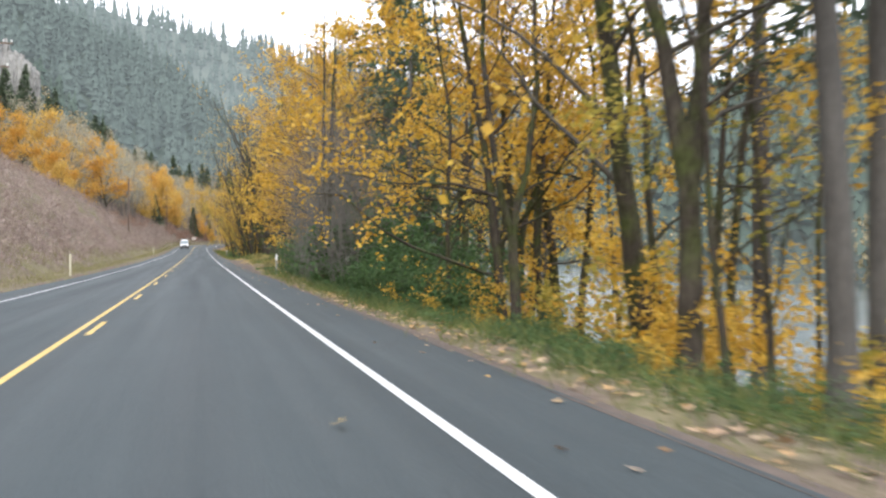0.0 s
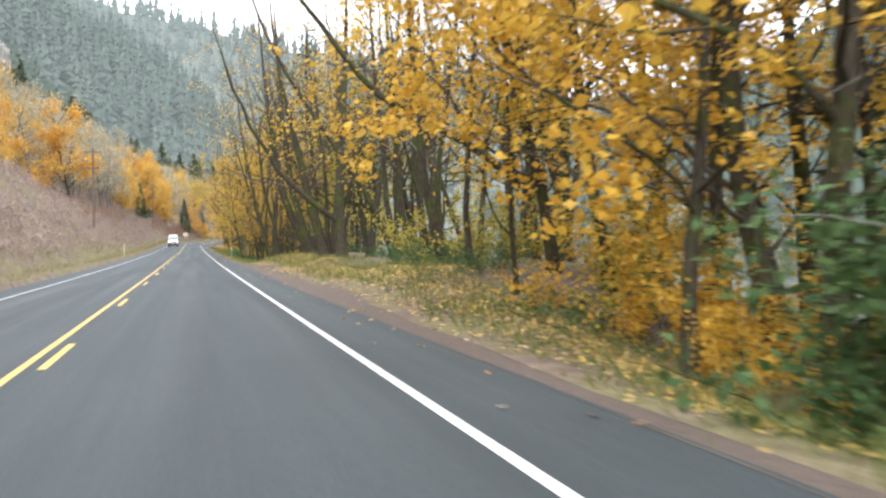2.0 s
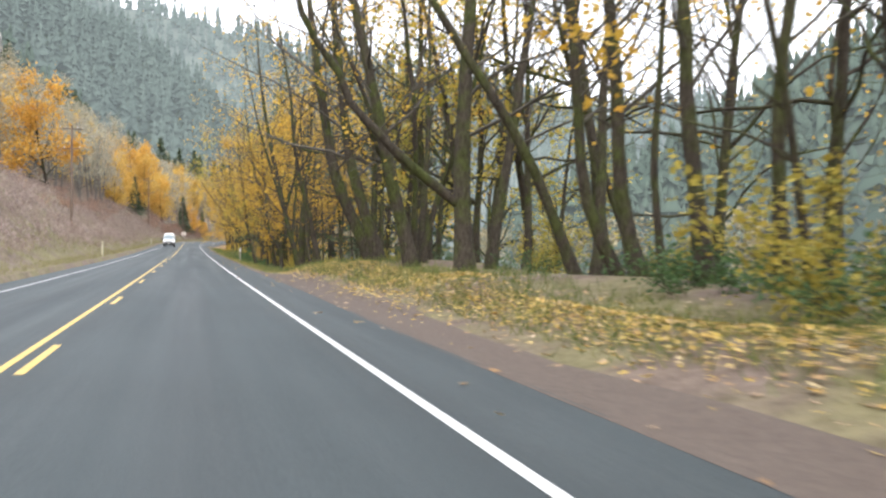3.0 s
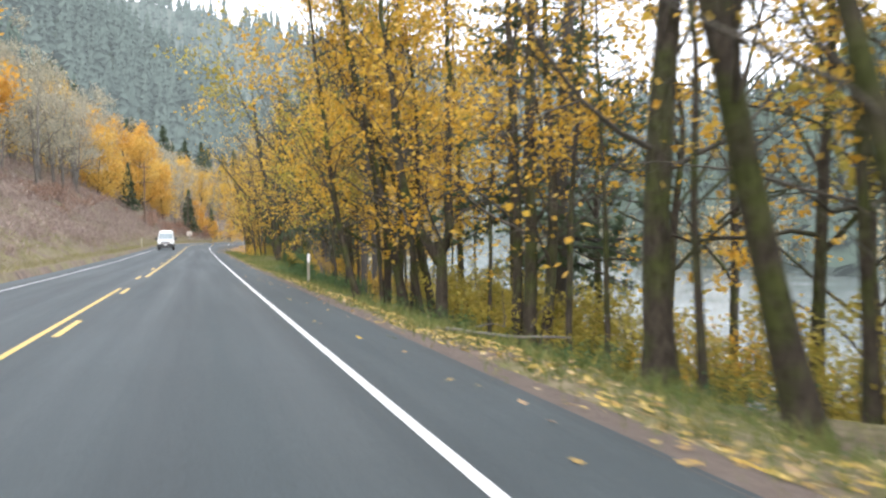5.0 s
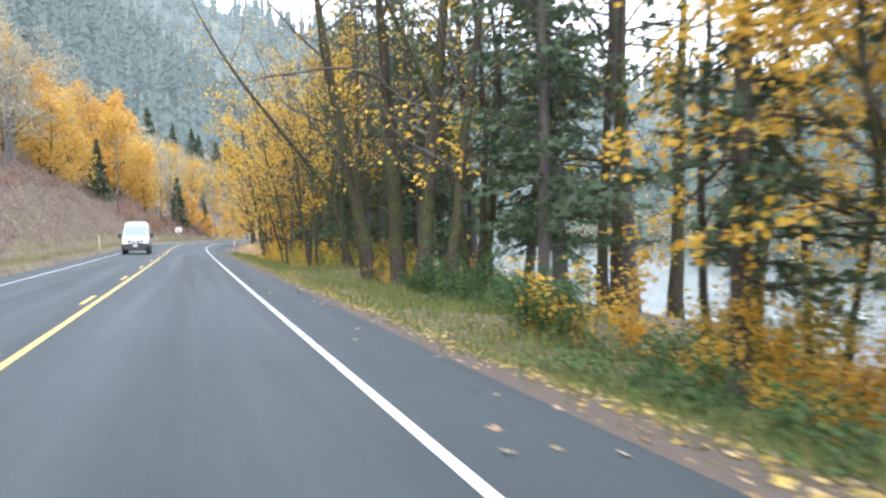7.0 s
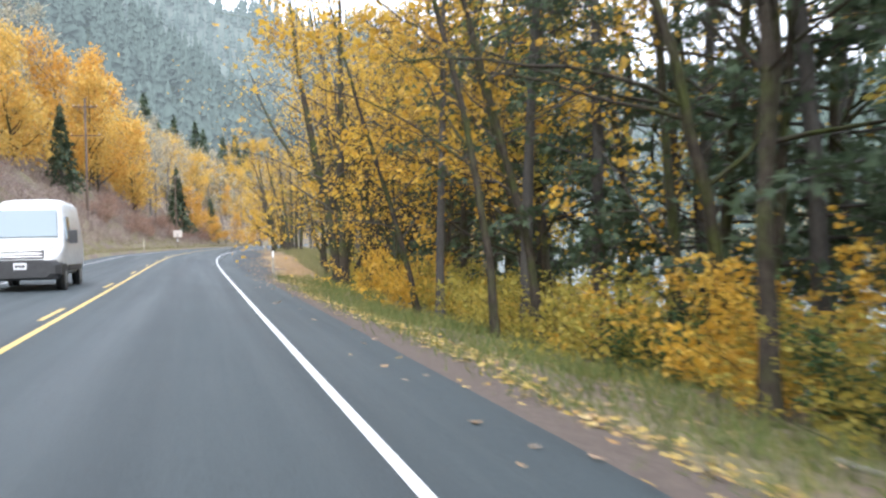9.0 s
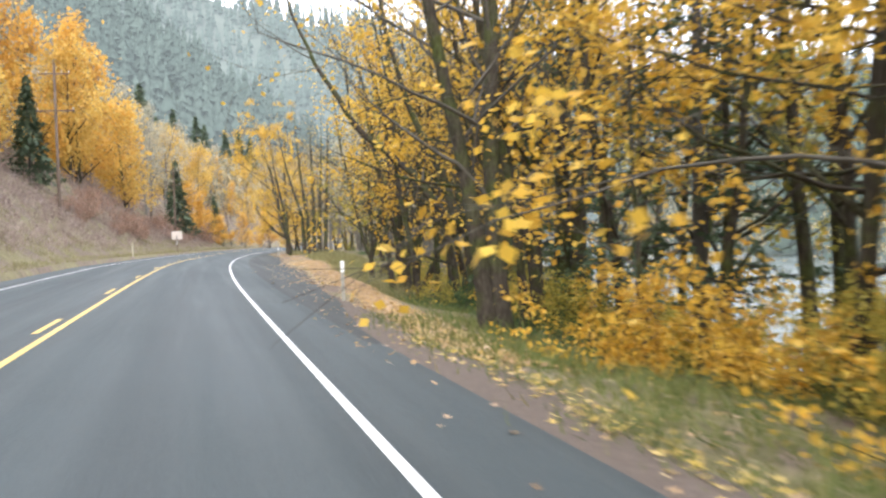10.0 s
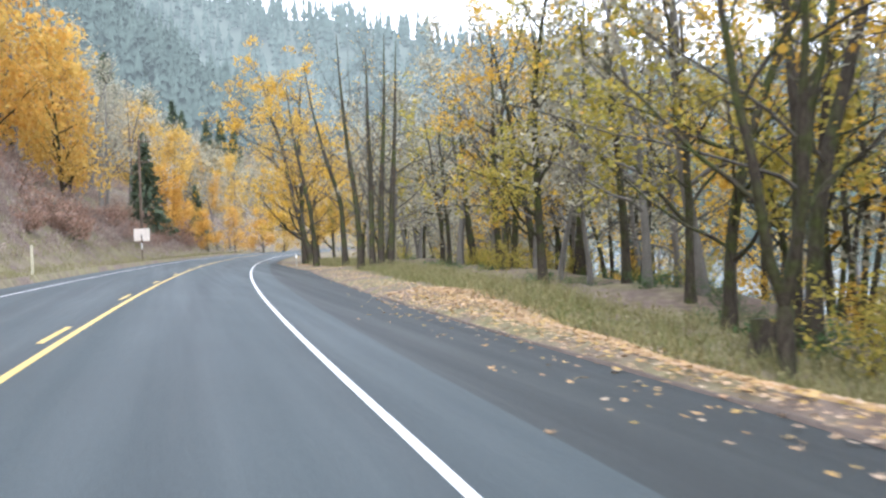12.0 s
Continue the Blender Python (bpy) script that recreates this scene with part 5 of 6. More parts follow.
# ---- grey crag standing out of the forest ----
def crag(x, y, z):
    r = np.random.default_rng(77)
    root = tagged(new("rock_crag"), "weathered pale grey rock crag among firs", "rock")
    rock = two_tone("weathered_grey_rock", (0.17, 0.165, 0.155), (0.36, 0.35, 0.33), 0.12, 0.95, stretch=(1, 1, 0.35), relief=1.0, dist=0.8)
    for dx, dy, w, tall in ((0, 0, 9, 46), (-10, 4, 8, 52), (9, -2, 7, 34), (-19, 6, 9, 44), (3, -6, 6, 26), (-6, -5, 6, 36), (-28, 10, 9, 50), (15, 2, 5, 22)):
        bm = bmesh.new()
        for v in bmesh.ops.create_icosphere(bm, subdivisions=4, radius=1.0)["verts"]:
            p = v.co.normalized()
            k = 1 + 0.2 * math.sin(p.x * 7 + dx) * math.sin(p.y * 6 + tall) + 0.08 * math.sin(p.x * 23 + tall) * math.sin(p.z * 5) + r.uniform(-0.05, 0.05)
            v.co = Vector((dx + round(p.x * k * 3) / 3 * w * 0.6 + p.x * k * w * 0.5, dy + p.y * k * w, p.z * k * tall / 2))
        me = bpy.data.meshes.new("rock")
        bm.to_mesh(me)
        bm.free()
        me.materials.append(rock)
        new("rock", me).parent = root
    root.location, root.scale = (x, y, z), (0.8, 0.8, 0.8)


crag(-88, 520, 78)


# ---- brush, grass and fallen leaves ----
def brush(name, label, spots, tall, stems, mat, seed, leafy_n=0, leaf=0.1, thick=0.012):
    """Bare tangled brush: arching stems, each a thin three-sided spike in two parts."""
    r = np.random.default_rng(seed)
    s, u = spots
    n = len(s) * stems
    x, y = plan(s, u)
    z = ground_z(s, u)
    base = np.repeat(np.stack([x, y, z - 0.05], 1), stems, 0) + r.normal(0, 0.3, (n, 3)) * [1, 1, 0.1]
    h = np.repeat(r.uniform(0.55, 1.25, len(s)), stems) * tall * r.uniform(0.5, 1.1, n)
    way = unit(r.normal(0, 0.55, (n, 3)) * [1, 1, 0] + [0, 0, 1])
    mid = base + way * (h * 0.55)[:, None]
    top = mid + unit(way + r.normal(0, 0.5, (n, 3)))* (h * 0.5)[:, None]
    side = unit(np.cross(way, r.normal(0, 1, (n, 3)))) * thick
    v = np.stack([base - side, base + side, mid + side * 0.7, mid - side * 0.7, top], 1).reshape(-1, 3)
    i = np.arange(n)[:, None] * 5
    quads, tris = i + np.array([[0, 1, 2, 3]]), i + np.array([[3, 2, 4]])
    faces = [quads, tris]
    if leafy_n:
        pick = r.integers(0, n, leafy_n)
        f = r.uniform(0.3, 1.0, leafy_n)[:, None]
        at = mid[pick] * (1 - f) + top[pick] * f + r.normal(0, 0.12, (leafy_n, 3))
        lv, lf = leaves(r, at, leaf, OVAL_LEAF, 0.3)
        faces = [np.concatenate([quads, lf + len(v)]), tris]
        v = np.concatenate([v, lv])
    ob = new(name, fast_mesh(name, v, faces, [mat]))
    return tagged(ob, label, "undergrowth", kind="stuff")


MAT["dry_grass"] = leafy("dry_verge_grass", [(0.13, 0.135, 0.05), (0.24, 0.22, 0.1), (0.32, 0.28, 0.14), (0.18, 0.19, 0.07), (0.36, 0.31, 0.18)], 0.3)
MAT["green_grass"] = leafy("green_verge_grass", [(0.07, 0.11, 0.03), (0.14, 0.18, 0.05), (0.22, 0.22, 0.08), (0.1, 0.14, 0.04), (0.3, 0.27, 0.1)], 0.3)
r_ = np.random.default_rng(23)
n_ = 2600
bs, bu = r_.uniform(10, 600, n_), -8.6 - 15 * r_.random(n_) ** 0.9
brush("bank_brush", "bare brown and mauve brush on the cut bank", (bs, bu), 1.5, 16, MAT["brush"], 1, 52000, 0.26, 0.018)
n_ = 1700
bs, bu = r_.uniform(60, 640, n_), r_.uniform(-40, -22, n_)
brush("bank_brush", "dry brown brush higher on the hillside", (bs, bu), 2.0, 8, MAT["rust_leaf"], 2, 16000, 0.4, 0.03)
n_ = 5200
bs, bu = r_.uniform(4, 520, n_), -5.3 - 3.8 * r_.random(n_)
brush("verge_grass", "dry yellow-green grass along the hillside verge", (bs, bu), 0.45, 9, MAT["dry_grass"], 3, thick=0.01)
n_ = 8200
bs = r_.uniform(2, 345, n_)
bu = paved_right(bs) + 0.55 + 3.2 * r_.random(n_) ** 1.3 + np.where(bs > 296, 3.0, 0) + np.interp(bs, [60, 85, 135, 145], [0, 1.3, 1.3, 0])
brush("verge_grass", "thin green and straw grass on the river verge", (bs, bu), 0.38, 9, MAT["green_grass"], 4, thick=0.009)
n_ = 2600
bs, bu = r_.uniform(206, 296, n_), 7.0 + 5.0 * r_.random(n_)
brush("verge_grass", "tall straw and olive grass under the trees", (bs, bu), 0.5, 9, MAT["green_grass"], 6, thick=0.009)
n_ = 1800
bs, bu = r_.uniform(8, 470, n_), -7.6 - 5.5 * r_.random(n_)
brush("bank_brush", "grey-mauve bare brush low on the cut bank", (bs, bu), 1.1, 12, MAT["brush"], 7, 20000, 0.2, 0.016)
n_ = 2600
bs = r_.uniform(318, 440, n_)
brush("verge_grass", "rank olive grass behind the pull-out", (bs, paved_right(bs) + 3.4 + 4.5 * r_.random(n_)), 0.8, 10, MAT["dry_grass"], 8, 9000, 0.12, thick=0.012)
n_ = 900
bs = r_.uniform(345, 470, n_)
brush("verge_grass", "thin green and straw grass on the river verge", (bs, paved_right(bs) + 3.5 + 3 * r_.random(n_)), 0.45, 14, MAT["green_grass"], 5, thick=0.014)

MAT["litter"] = leafy("fallen_maple_leaves", [(0.28, 0.16, 0.08), (0.5, 0.32, 0.15), (0.56, 0.39, 0.26), (0.56, 0.37, 0.08), (0.43, 0.26, 0.15), (0.62, 0.49, 0.36)], 0.15)


MAT["yellow_litter"] = leafy("fresh_yellow_fallen_leaves", [(0.48, 0.29, 0.07), (0.64, 0.44, 0.1), (0.7, 0.52, 0.2), (0.6, 0.42, 0.08), (0.45, 0.27, 0.1), (0.72, 0.57, 0.32)], 0.15)


def litter(name, label, s, u, size, seed, lift=0.03, mat="litter"):
    r = np.random.default_rng(seed)
    x, y = plan(s, u)
    z = np.maximum(ground_z(s, u), np.where(u < paved_right(s), road_z(s) + lean(s, u) - (u - 4.9).clip(0) * 0.02, -99)) + lift * r.random(len(s)) + 0.012
    lv, lf = leaves(r, np.stack([x, y, z], 1), size, MAPLE_LEAF, 0.86)
    return tagged(new(name, fast_mesh(name, lv, [lf], [MAT[mat]])), label, "leaf litter", kind="stuff")


def strip(r, n, s0, s1, u_of, spread):
    s = r.uniform(s0, s1, n)
    return s, u_of(s) + r.normal(0, spread, n)


r_ = np.random.default_rng(31)
edge = lambda s: paved_right(s) + 0.5
drift = [strip(r_, 13000, 62, 148, lambda s: edge(s) + 2.1 + 0.4 * bumps(s, s * 0, 5.0), 0.65), strip(r_, 5200, 145, 290, lambda s: edge(s) + 0.4 + 0.3 * bumps(s, s * 0, 4.0), 0.27)]
litter("fallen_leaves", "bright yellow drift of fallen maple leaves in the verge grass", np.concatenate([a for a, _ in drift]), np.concatenate([b for _, b in drift]), 0.115, 5, 0.07, "yellow_litter")
rows_ = [strip(r_, 700, 2, 60, lambda s: edge(s) + 0.2, 0.3), strip(r_, 2500, 60, 148, lambda s: edge(s) + 2.1, 0.9), strip(r_, 8000, 286, 316, lambda s: paved_right(s) + np.interp(s, [286, 300, 316], [1.9, 1.4, 1.9]), 0.45), strip(r_, 15000, 314, 362, lambda s: paved_right(s) + np.interp(s, [314, 345], [2.0, 2.6]), 1.1), strip(r_, 2500, 350, 430, lambda s: paved_right(s) + 2.0, 1.0), strip(r_, 2500, 2, 300, lambda s: edge(s) + 2.2, 1.2)]
litter("fallen_leaves", "drift of fallen yellow and brown maple leaves on the verge", np.concatenate([a for a, _ in rows_]), np.concatenate([b for _, b in rows_]), 0.13, 1, 0.05)
s_ = np.concatenate([r_.uniform(0, 290, 260), r_.uniform(285, 352, 170)])
u_ = np.concatenate([4.0 + 1.5 * r_.random(260) ** 0.6, 4.4 + (paved_right(s_[260:]) - 4.4) * r_.random(170) ** 0.45])
litter("fallen_leaves", "scattered pale fallen leaves on the asphalt shoulder", s_, u_, 0.12, 2, 0.01)


# ---- roadside furniture ----
def box(bm, x0, x1, y0, y1, z0, z1, bevel=0.0):
    m = Matrix.Translation(((x0 + x1) / 2, (y0 + y1) / 2, (z0 + z1) / 2)) @ Matrix.Diagonal((x1 - x0, y1 - y0, z1 - z0, 1))
    made = bmesh.ops.create_cube(bm, size=1, matrix=m)
    if bevel:
        edges = {e for v in made["verts"] for e in v.link_edges}
        bmesh.ops.bevel(bm, geom=list(edges), offset=bevel, segments=2, affect="EDGES", profile=0.6)


def rod(bm, a, b, r0, r1=None, sides=10):
    a, b = Vector(a), Vector(b)
    m = Matrix.Translation((a + b) / 2) @ (b - a).to_track_quat("Z", "Y").to_matrix().to_4x4()
    bmesh.ops.create_cone(bm, cap_ends=True, segments=sides, radius1=r0, radius2=r0 if r1 is None else r1, depth=(b - a).length, matrix=m)


def part(name, bm, material, parent, label="", smooth=False):
    me = bpy.data.meshes.new(name)
    bm.to_mesh(me)
    bm.free()
    me.materials.append(material)
    if smooth:
        me.polygons.foreach_set("use_smooth", [True] * len(me.polygons))
    ob = new(name, me)
    ob.parent = parent
    if label:
        ob["label"] = label
    return ob


MAT["post_grey"] = two_tone("weathered_grey_post", (0.24, 0.23, 0.2), (0.34, 0.32, 0.27), 4.0, 0.7, relief=0.2)
MAT["post_cream"] = two_tone("weathered_cream_post", (0.45, 0.42, 0.32), (0.58, 0.54, 0.4), 4.0, 0.7, relief=0.2)
MAT["reflector"] = two_tone("white_reflective_sheet", (0.75, 0.76, 0.78), (0.85, 0.85, 0.86), 9.0, 0.35, relief=0.05)
MAT["amber"] = two_tone("amber_reflective_sheet", (0.6, 0.38, 0.1), (0.7, 0.45, 0.12), 9.0, 0.35, relief=0.05)
MAT["pole_wood"] = two_tone("weathered_pole_wood", (0.09, 0.065, 0.05), (0.19, 0.14, 0.11), 3.0, 0.9, stretch=(1, 1, 0.15), relief=0.7)
MAT["glass_insulator"] = two_tone("pale_insulator", (0.6, 0.62, 0.6), (0.75, 0.76, 0.75), 9.0, 0.3, relief=0.05)
MAT["wire"] = two_tone("dull_wire", (0.07, 0.07, 0.07), (0.12, 0.12, 0.12), 5.0, 0.5, relief=0.05)
MAT["board_back"] = two_tone("pale_pinkish_sign_board", (0.62, 0.55, 0.5), (0.76, 0.68, 0.62), 2.0, 0.6, relief=0.1)


def delineator(s, u, tall, body, sheet_mat, label, group):
    x, y, z = ground_at(s, u)
    root = tagged(new("delineator_post"), label, "road post", group)
    bm = bmesh.new()
    # a shallow channel: a web and two flanges
    box(bm, -0.045, 0.045, -0.006, 0.006, -0.25, tall, 0.002)
    box(bm, -0.05, -0.04, -0.006, 0.022, -0.25, tall - 0.005, 0.002)
    box(bm, 0.04, 0.05, -0.006, 0.022, -0.25, tall - 0.005, 0.002)
    part("post", bm, body, root)
    bm = bmesh.new()
    box(bm, -0.055, 0.055, -0.016, -0.009, tall - 0.34, tall - 0.015, 0.003)
    part("reflector", bm, sheet_mat, root, "white reflective panel")
    bm = bmesh.new()
    for k in (tall - 0.3, tall - 0.06):
        rod(bm, (0, -0.02, k), (0, 0.012, k), 0.008, sides=8)
    part("bolts", bm, MAT["wire"], root)
    h = float(np.interp(s, PLAN_S, PLAN_H))
    root.matrix_world = Matrix.Translation((x, y, z)) @ Matrix.Rotation(-h, 4, "Z")
    return root


P_RIGHT, P_LEFT = "grey roadside delineator post with white reflector on leafy verge", "cream delineator post standing in dry verge grass"
for s, u in ((62.2, 6.0), (181.5, 6.25), (301.8, 6.42), (420, 7.3)):
    delineator(s, u, 1.22, MAT["post_grey"], MAT["reflector"], P_RIGHT, "river side posts")
for s, u in ((66, -5.3), (172.5, -5.3), (285, -5.5), (367, -5.3)):
    delineator(s, u, 1.25, MAT["post_cream"], MAT["post_cream"], P_LEFT, "hill side posts")


def road_sign(s, u):
    """Seen from behind: a board with rounded corners on a square post."""
    x, y, z = ground_at(s, u)
    root = tagged(new("road_sign"), "pale square road sign on a wooden post beside the hillside", "road sign")
    bm = bmesh.new()
    box(bm, -0.05, 0.05, -0.05, 0.05, -0.4, 2.1, 0.006)
    part("post", bm, MAT["pole_wood"], root)
    bm = bmesh.new()
    box(bm, -0.05, 0.05, -0.056, -0.05, 0.95, 1.5, 0.002)
    part("post_marker", bm, MAT["reflector"], root, "white strip on the post")
    bm = bmesh.new()
    box(bm, -0.7, 0.7, 0.052, 0.062, 1.7, 2.82, 0.003)
    part("board", bm, MAT["board_back"], root, "pale pinkish blank sign board")
    bm = bmesh.new()
    box(bm, -0.03, 0.03, -0.05, 0.05, 2.0, 2.3, 0.004)
    part("bracket", bm, MAT["wire"], root)
    h = float(np.interp(s, PLAN_S, PLAN_H))
    root.matrix_world = Matrix.Translation((x, y, z)) @ Matrix.Rotation(-h, 4, "Z")


road_sign(418, -6.5)


def utility_pole(s, u, tall, arms, guy=False):
    x, y, z = ground_at(s, u)
    root = tagged(new("utility_pole"), "weathered wooden utility pole with crossarms on the bank" if not guy else "wooden utility pole with guy wires below the hillside", "utility pole", "utility poles")
    bm = bmesh.new()
    rod(bm, (0, 0, -1), (0, 0, tall), 0.17, 0.11, 12)
    part("pole", bm, MAT["pole_wood"], root, smooth=False)
    tips = []
    for k, (drop, half) in enumerate(arms):
        bm = bmesh.new()
        box(bm, -half, half, -0.16, -0.06, tall - drop - 0.06, tall - drop + 0.06, 0.008)
        arm = part("crossarm", bm, MAT["pole_wood"], root)
        bm = bmesh.new()
        for sx in (-1, 1):
            rod(bm, (sx * half * 0.55, -0.11, tall - drop - 0.05), (0, -0.11, tall - drop - 0.6), 0.015, sides=6)
        part("brace", bm, MAT["wire"], arm)
        for q in (-0.95, -0.5, 0.5, 0.95) if k == 0 else (-0.9, 0.9):
            bm = bmesh.new()
            rod(bm, (q * half, -0.11, tall - drop + 0.06), (q * half, -0.11, tall - drop + 0.15), 0.02, sides=8)
            rod(bm, (q * half, -0.11, tall - drop + 0.14), (q * half, -0.11, tall - drop + 0.26), 0.055, 0.035, 10)
            part("insulator", bm, MAT["glass_insulator"], arm, "pale insulator")
            tips.append((q * half, -0.11, tall - drop + 0.26))
    if guy:
        for dx, dy in ((4.5, 1.0), (6.0, -1.5)):
            bm = bmesh.new()
            rod(bm, (0, 0, tall * 0.82), (dx, dy, -0.5), 0.02, sides=6)
            part("guy_wire", bm, MAT["glass_insulator"], root)
    h = float(np.interp(s, PLAN_S, PLAN_H))
    root.matrix_world = Matrix.Translation((x, y, z)) @ Matrix.Rotation(-h, 4, "Z")
    return [root.matrix_world @ Vector(t) for t in tips]


spans = [utility_pole(84, -12.5, 12.5, ((0.5, 1.25), (2.2, 1.0))), utility_pole(205, -11.2, 11.5, ((0.4, 1.25), (2.6, 0.9))), utility_pole(365, -11, 13.6, ((1.0, 1.3), (4.2, 1.6))), utility_pole(436, -9, 11.7, ((0.4, 1.3), (2.6, 1.1))), utility_pole(540, -10, 13.5, ((0.4, 1.3),), True)]
for a, b in zip(spans[:-1], spans[1:]):
    for p, q in list(zip(a, b))[:4]:
        curve = bpy.data.curves.new("power_line", "CURVE")
        curve.dimensions, curve.bevel_depth, curve.bevel_resolution = "3D", 0.012, 1
        sp = curve.splines.new("POLY")
        sp.points.add(14)
        for i in range(15):
            f = i / 14
            v = p.lerp(q, f)
            sp.points[i].co = (v.x, v.y, v.z - 1.6 * 4 * f * (1 - f), 1)
        curve.materials.append(MAT["wire"])
        tagged(new("power_line", curve), "thin dark power line sagging between poles", "wire", "power lines")


# ---- white van coming the other way ----
MAT["van_white"] = two_tone("white_van_paint", (0.62, 0.63, 0.64), (0.7, 0.7, 0.7), 0.8, 0.25, relief=0.02, spec=0.5)
MAT["black_plastic"] = two_tone("dark_grey_plastic", (0.03, 0.03, 0.032), (0.05, 0.05, 0.052), 5.0, 0.55, relief=0.1)
MAT["rubber"] = two_tone("tyre_rubber", (0.015, 0.015, 0.015), (0.03, 0.03, 0.03), 8.0, 0.85, relief=0.2)
MAT["rim"] = two_tone("silver_wheel_rim", (0.35, 0.35, 0.36), (0.5, 0.5, 0.5), 8.0, 0.35, 0.8, relief=0.05)
MAT["chrome"] = two_tone("grille_chrome", (0.55, 0.55, 0.56), (0.7, 0.7, 0.7), 8.0, 0.2, 0.9, relief=0.02)
MAT["lamp_glass"] = two_tone("headlight_lens", (0.6, 0.62, 0.65), (0.75, 0.76, 0.78), 8.0, 0.08, relief=0.02, spec=0.6)


def car_glass():
    mat = bpy.data.materials.new("sky_toned_car_glass")
    nt, _, _ = nodes_of(mat)
    # grey-blue base colour stands for sky reflected in the panes
    finish(nt, (0.2, 0.245, 0.27), 0.05, 0.0, None, 1.0)
    return mat


MAT["car_glass"] = car_glass()


def loft(bm, sections):
    """Skin between rings of points, with both ends closed."""
    rings = [[bm.verts.new(p) for p in sec] for sec in sections]
    n = len(rings[0])
    for a, b in zip(rings[:-1], rings[1:]):
        for i in range(n):
            bm.faces.new((a[i], a[(i + 1) % n], b[(i + 1) % n], b[i]))
    bm.faces.new(rings[0][::-1])
    bm.faces.new(rings[-1])
    bmesh.ops.recalc_face_normals(bm, faces=bm.faces)


def van(s, u):
    root = tagged(new("van"), "white high-roofed delivery van with dark bumper, on the asphalt", "van")

    def ring(y, low, wb, belt, wm, top, wt):
        right = [(wb * 0.9, y, low), (wb, y, low + 0.1), (wm, y, (low + belt) / 2), (wm, y, belt), ((wm + wt) / 2 + 0.02, y, (belt + top) / 2), (wt + 0.03, y, top - 0.16), (wt - 0.08, y, top - 0.03), (wt * 0.5, y, top)]
        return right + [(-a, b, c) for a, b, c in right[::-1]]

    bm = bmesh.new()
    loft(bm, [ring(0.05, 0.62, 0.7, 0.85, 0.78, 1.0, 0.66), ring(0.16, 0.5, 0.86, 0.9, 0.92, 1.1, 0.78), ring(0.45, 0.42, 0.93, 1.0, 0.99, 1.24, 0.86), ring(0.86, 0.4, 0.96, 1.1, 1.01, 1.4, 0.9), ring(1.25, 0.4, 0.98, 1.15, 1.02, 1.92, 0.84), ring(1.55, 0.4, 0.98, 1.2, 1.03, 2.32, 0.8), ring(1.85, 0.4, 0.98, 1.2, 1.03, 2.46, 0.8), ring(2.4, 0.4, 0.98, 1.2, 1.03, 2.52, 0.82), ring(5.35, 0.4, 0.98, 1.2, 1.03, 2.52, 0.82), ring(5.55, 0.45, 0.95, 1.2, 1.0, 2.46, 0.79)])
    part("body", bm, MAT["van_white"], root, smooth=True)
    bm = bmesh.new()
    glass = ((0.84, 0.88, 1.42), (0.765, 1.43, 2.15), (-0.765, 1.43, 2.15), (-0.84, 0.88, 1.42))
    loft(bm, [[(x, y + 0.03, z - 0.02) for x, y, z in glass], [(x * 0.97, y - 0.045, z + 0.035) for x, y, z in glass]])
    part("windscreen", bm, MAT["car_glass"], root, "windscreen coloured pale grey-blue like reflected sky")
    for sx in (-1, 1):
        bm = bmesh.new()
        loft(bm, [[(sx * 0.985, 1.3, 1.32), (sx * 0.985, 2.25, 1.32), (sx * 0.9, 2.25, 1.98), (sx * 0.9, 1.62, 1.98)], [(sx * 1.04, 1.3, 1.3), (sx * 1.04, 2.28, 1.3), (sx * 0.955, 2.28, 2.0), (sx * 0.955, 1.6, 2.0)]])
        part("side_window", bm, MAT["car_glass"], root)
        bm = bmesh.new()
        box(bm, min(sx * 1.08, sx * 1.3), max(sx * 1.08, sx * 1.3), 1.12, 1.26, 1.25, 1.62, 0.03)
        box(bm, min(sx * 1.0, sx * 1.1), max(sx * 1.0, sx * 1.1), 1.16, 1.24, 1.32, 1.38, 0.01)
        part("mirror", bm, MAT["black_plastic"], root, "black door mirror")
        bm = bmesh.new()
        loft(bm, [[(sx * 0.62, 0.12, 0.98), (sx * 0.92, 0.3, 1.02), (sx * 0.95, 0.48, 1.26), (sx * 0.72, 0.22, 1.14)], [(sx * 0.6, 0.08, 0.96), (sx * 0.95, 0.25, 1.0), (sx * 0.975, 0.46, 1.28), (sx * 0.71, 0.18, 1.15)]])
        part("headlight", bm, MAT["lamp_glass"], root, "clear swept headlight")
    bm = bmesh.new()
    loft(bm, [ring(-0.04, 0.36, 0.72, 0.55, 0.86, 0.8, 0.82), ring(0.08, 0.3, 0.94, 0.55, 1.0, 0.84, 0.95), ring(0.42, 0.3, 0.99, 0.55, 1.035, 0.84, 1.0), ring(0.62, 0.34, 0.99, 0.55, 1.035, 0.8, 1.0)])
    part("bumper", bm, MAT["black_plastic"], root, "dark grey plastic bumper")
    bm = bmesh.new()
    box(bm, -0.58, 0.58, 0.02, 0.1, 0.86, 1.1, 0.03)
    grille = part("grille", bm, MAT["black_plastic"], root)
    for k in range(3):
        bm = bmesh.new()
        box(bm, -0.55, 0.55, -0.005, 0.03, 0.89 + 0.08 * k, 0.92 + 0.08 * k, 0.008)
        part("grille_bar", bm, MAT["chrome"], grille, "chrome grille bar")
    bm = bmesh.new()
    box(bm, -0.16, 0.16, -0.075, -0.045, 0.58, 0.75, 0.006)
    plate = part("number_plate", bm, MAT["reflector"], root)
    bm = bmesh.new()
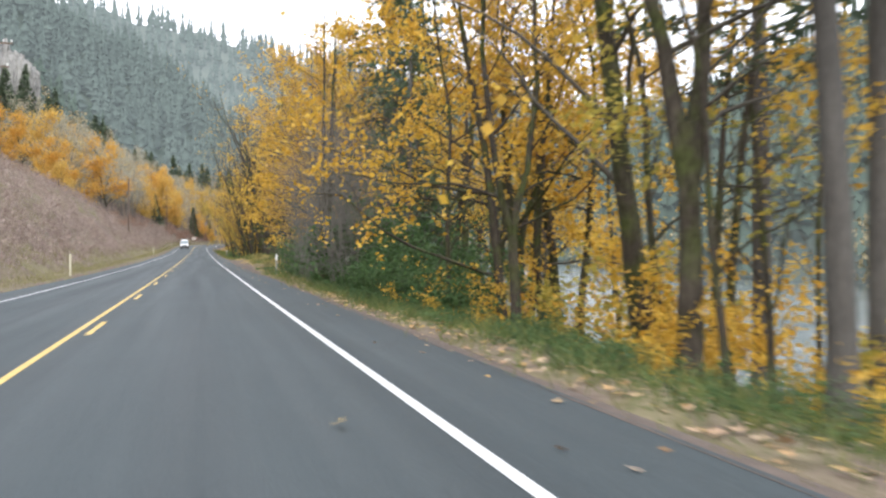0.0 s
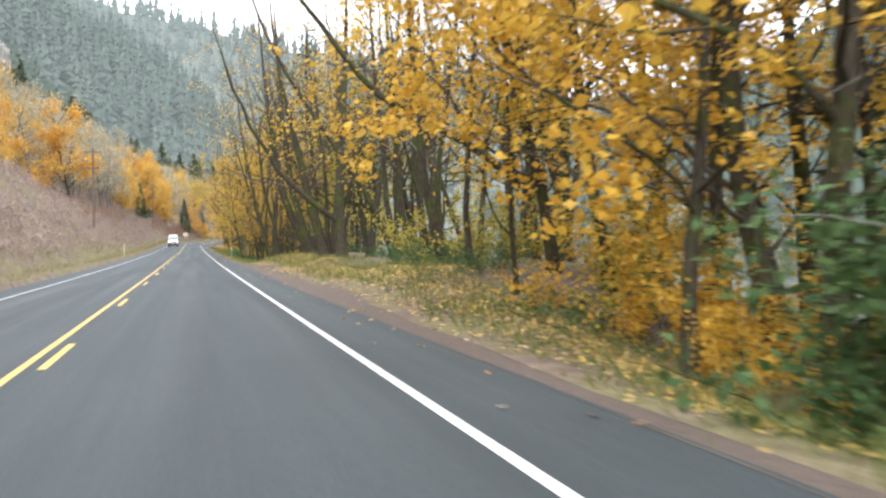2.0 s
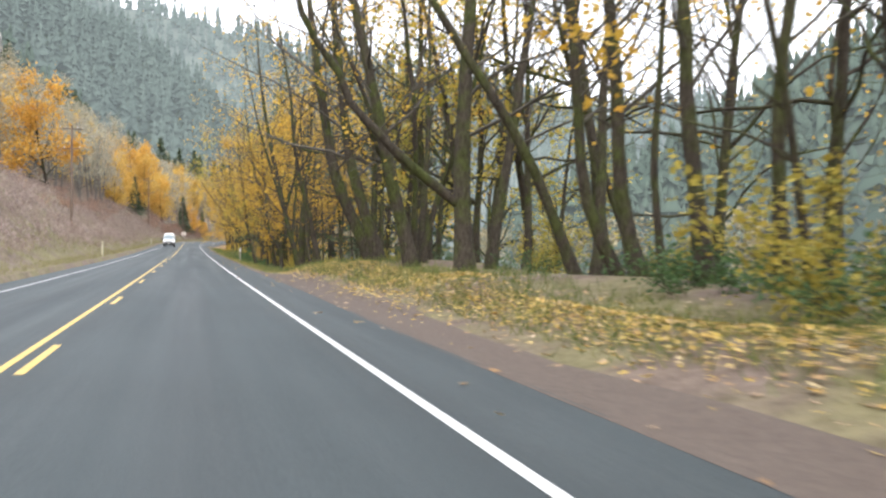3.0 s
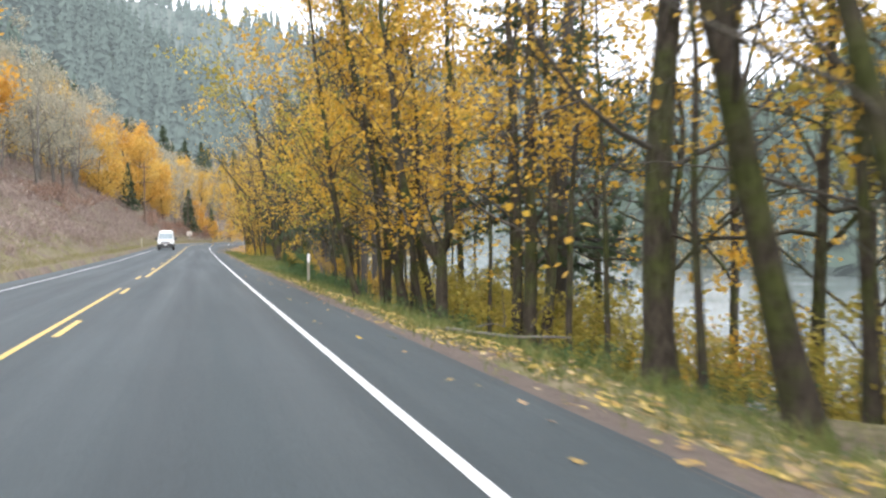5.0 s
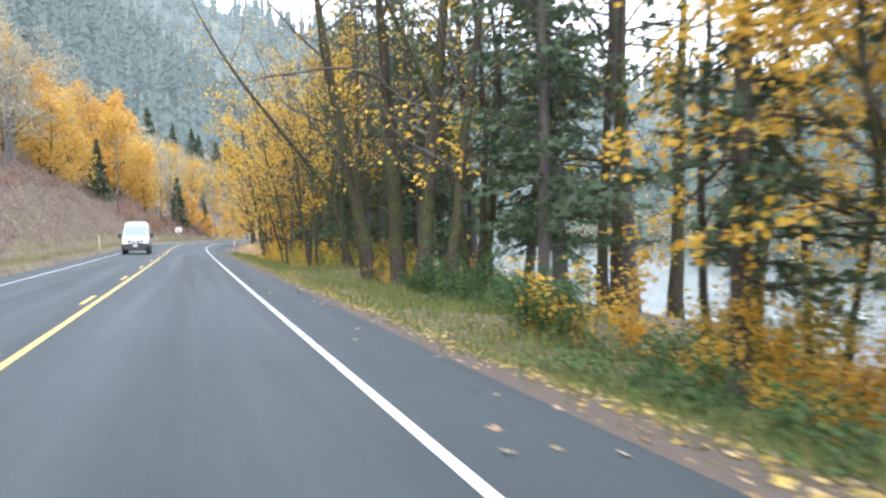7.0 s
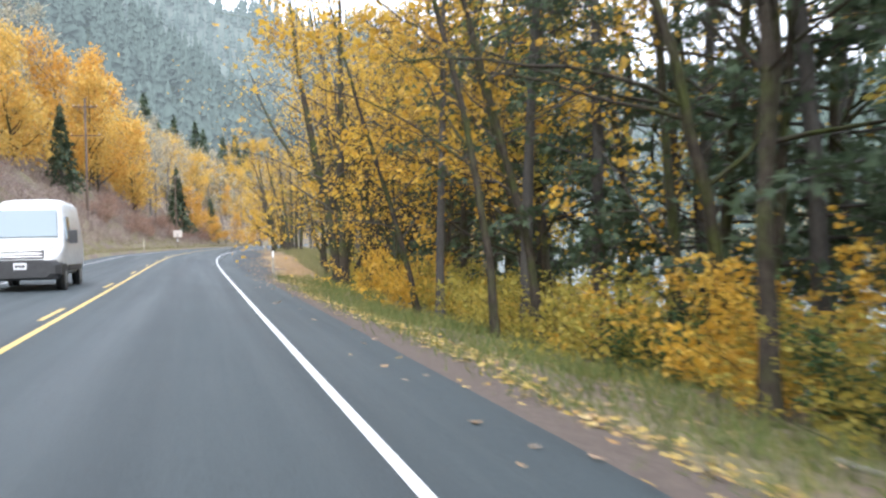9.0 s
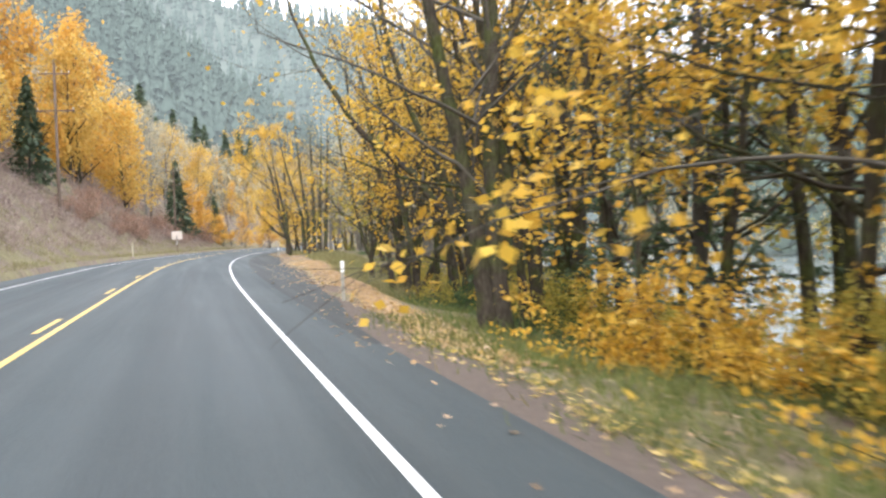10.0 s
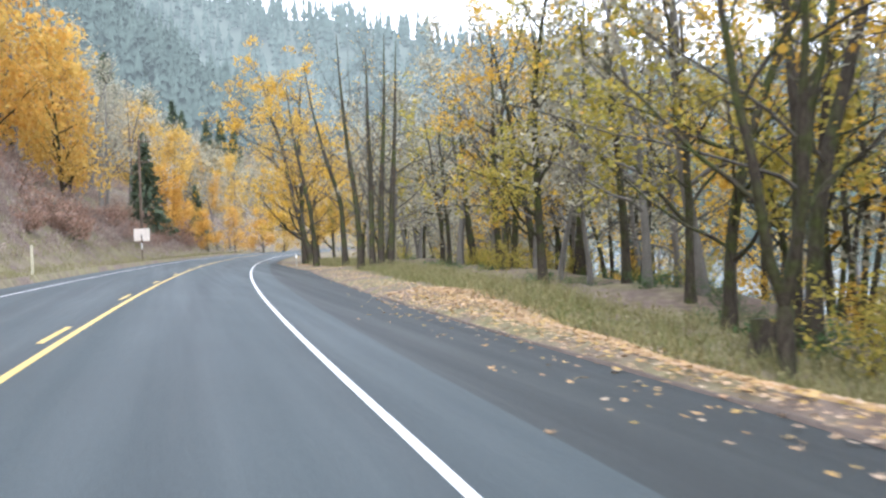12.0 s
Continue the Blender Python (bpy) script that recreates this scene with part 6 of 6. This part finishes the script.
    for k in range(3):
        box(bm, -0.12 + 0.085 * k, -0.05 + 0.085 * k, -0.079, -0.074, 0.63, 0.7)
    part("plate_bars", bm, MAT["black_plastic"], plate)
    for sx in (-1, 1):
        bm = bmesh.new()
        rod(bm, (sx * 0.55, 0.86, 1.43), (sx * 0.05, 0.96, 1.5), 0.012, sides=6)
        part("wiper", bm, MAT["black_plastic"], root)
        bm = bmesh.new()
        box(bm, min(sx * 1.02, sx * 1.045), max(sx * 1.02, sx * 1.045), 1.4, 4.4, 0.5, 0.66, 0.01)
        part("side_moulding", bm, MAT["black_plastic"], root)
        for y in (1.02, 4.55):
            bm = bmesh.new()
            rod(bm, (sx * 0.78, y, 0.34), (sx * 1.0, y, 0.34), 0.34, sides=28)
            wheel = part("wheel", bm, MAT["rubber"], root)
            bm = bmesh.new()
            rod(bm, (sx * 0.99, y, 0.34), (sx * 1.015, y, 0.34), 0.2, 0.17, 20)
            part("rim", bm, MAT["rim"], wheel, "silver wheel rim")
            bm = bmesh.new()
            rod(bm, (sx * 0.9, y, 0.36), (sx * 1.005, y, 0.36), 0.42, sides=28)
            part("wheel_arch", bm, MAT["black_plastic"], root)
    x, y = plan(s, u)
    z = float(cross_fall(np.array([s]), np.array([u]))[0])
    root.matrix_world = Matrix.Translation((float(x), float(y), z))


van(274.6, -2.05)


# ---- old stump and fallen limbs on the leafy pull-out ----
def stump(s, u, r, tall):
    x, y, z = ground_at(s, u)
    rg = np.random.default_rng(4)
    w = Wood()
    a = np.array([[0, 0, -0.2], [0, 0, 0.1], [0.02, 0, tall * 0.5], [0.03, 0.02, tall]])
    w.limb(a, np.array([r * 1.5, r * 1.2, r, r * 0.95]), 14)
    w.limb(np.array([[0.03, 0.02, tall - 0.01], [0.03, 0.02, tall + 0.02]]), np.array([r * 0.95, 0.01]), 14)
    root = tagged(new("tree_stump", w.mesh("tree_stump", [MAT["mossy"]])), "dark mossy old stump in the undergrowth", "stump")
    root.location = (x, y, z)


stump(343, 14.2, 0.4, 0.9)
for s, u, length, turn in ((254.5, 8.0, 5.0, 0.25), (160, 6.4, 2.6, 1.2)):
    x, y, z = ground_at(s, u)
    w = Wood()
    rg = np.random.default_rng(int(s))
    w.limb(wander(rg, [0, 0, 0.06], [math.sin(turn), -math.cos(turn), 0.05], length, 8, 0.06, -0.005), 0.045 * np.linspace(1, 0.4, 9), 7)
    for k in range(3):
        w.limb(wander(rg, [math.sin(turn) * length * (0.3 + 0.2 * k), -math.cos(turn) * length * (0.3 + 0.2 * k), 0.1], rg.normal(0, 0.7, 3) + [0, 0, 0.4], 0.8, 4, 0.15, 0), 0.016 * np.linspace(1, 0.4, 5), 5)
    log = tagged(new("fallen_branch", w.mesh("fallen_branch", [MAT["grey_bark"]])), "pale bare fallen branch lying on the verge", "branch", "fallen branches")
    log.location = (x, y, z)

# the patterns themselves are taken away again
for proto, _ in PROTOS.values():
    for ob in (*proto.children_recursive, proto):
        bpy.data.objects.remove(ob)
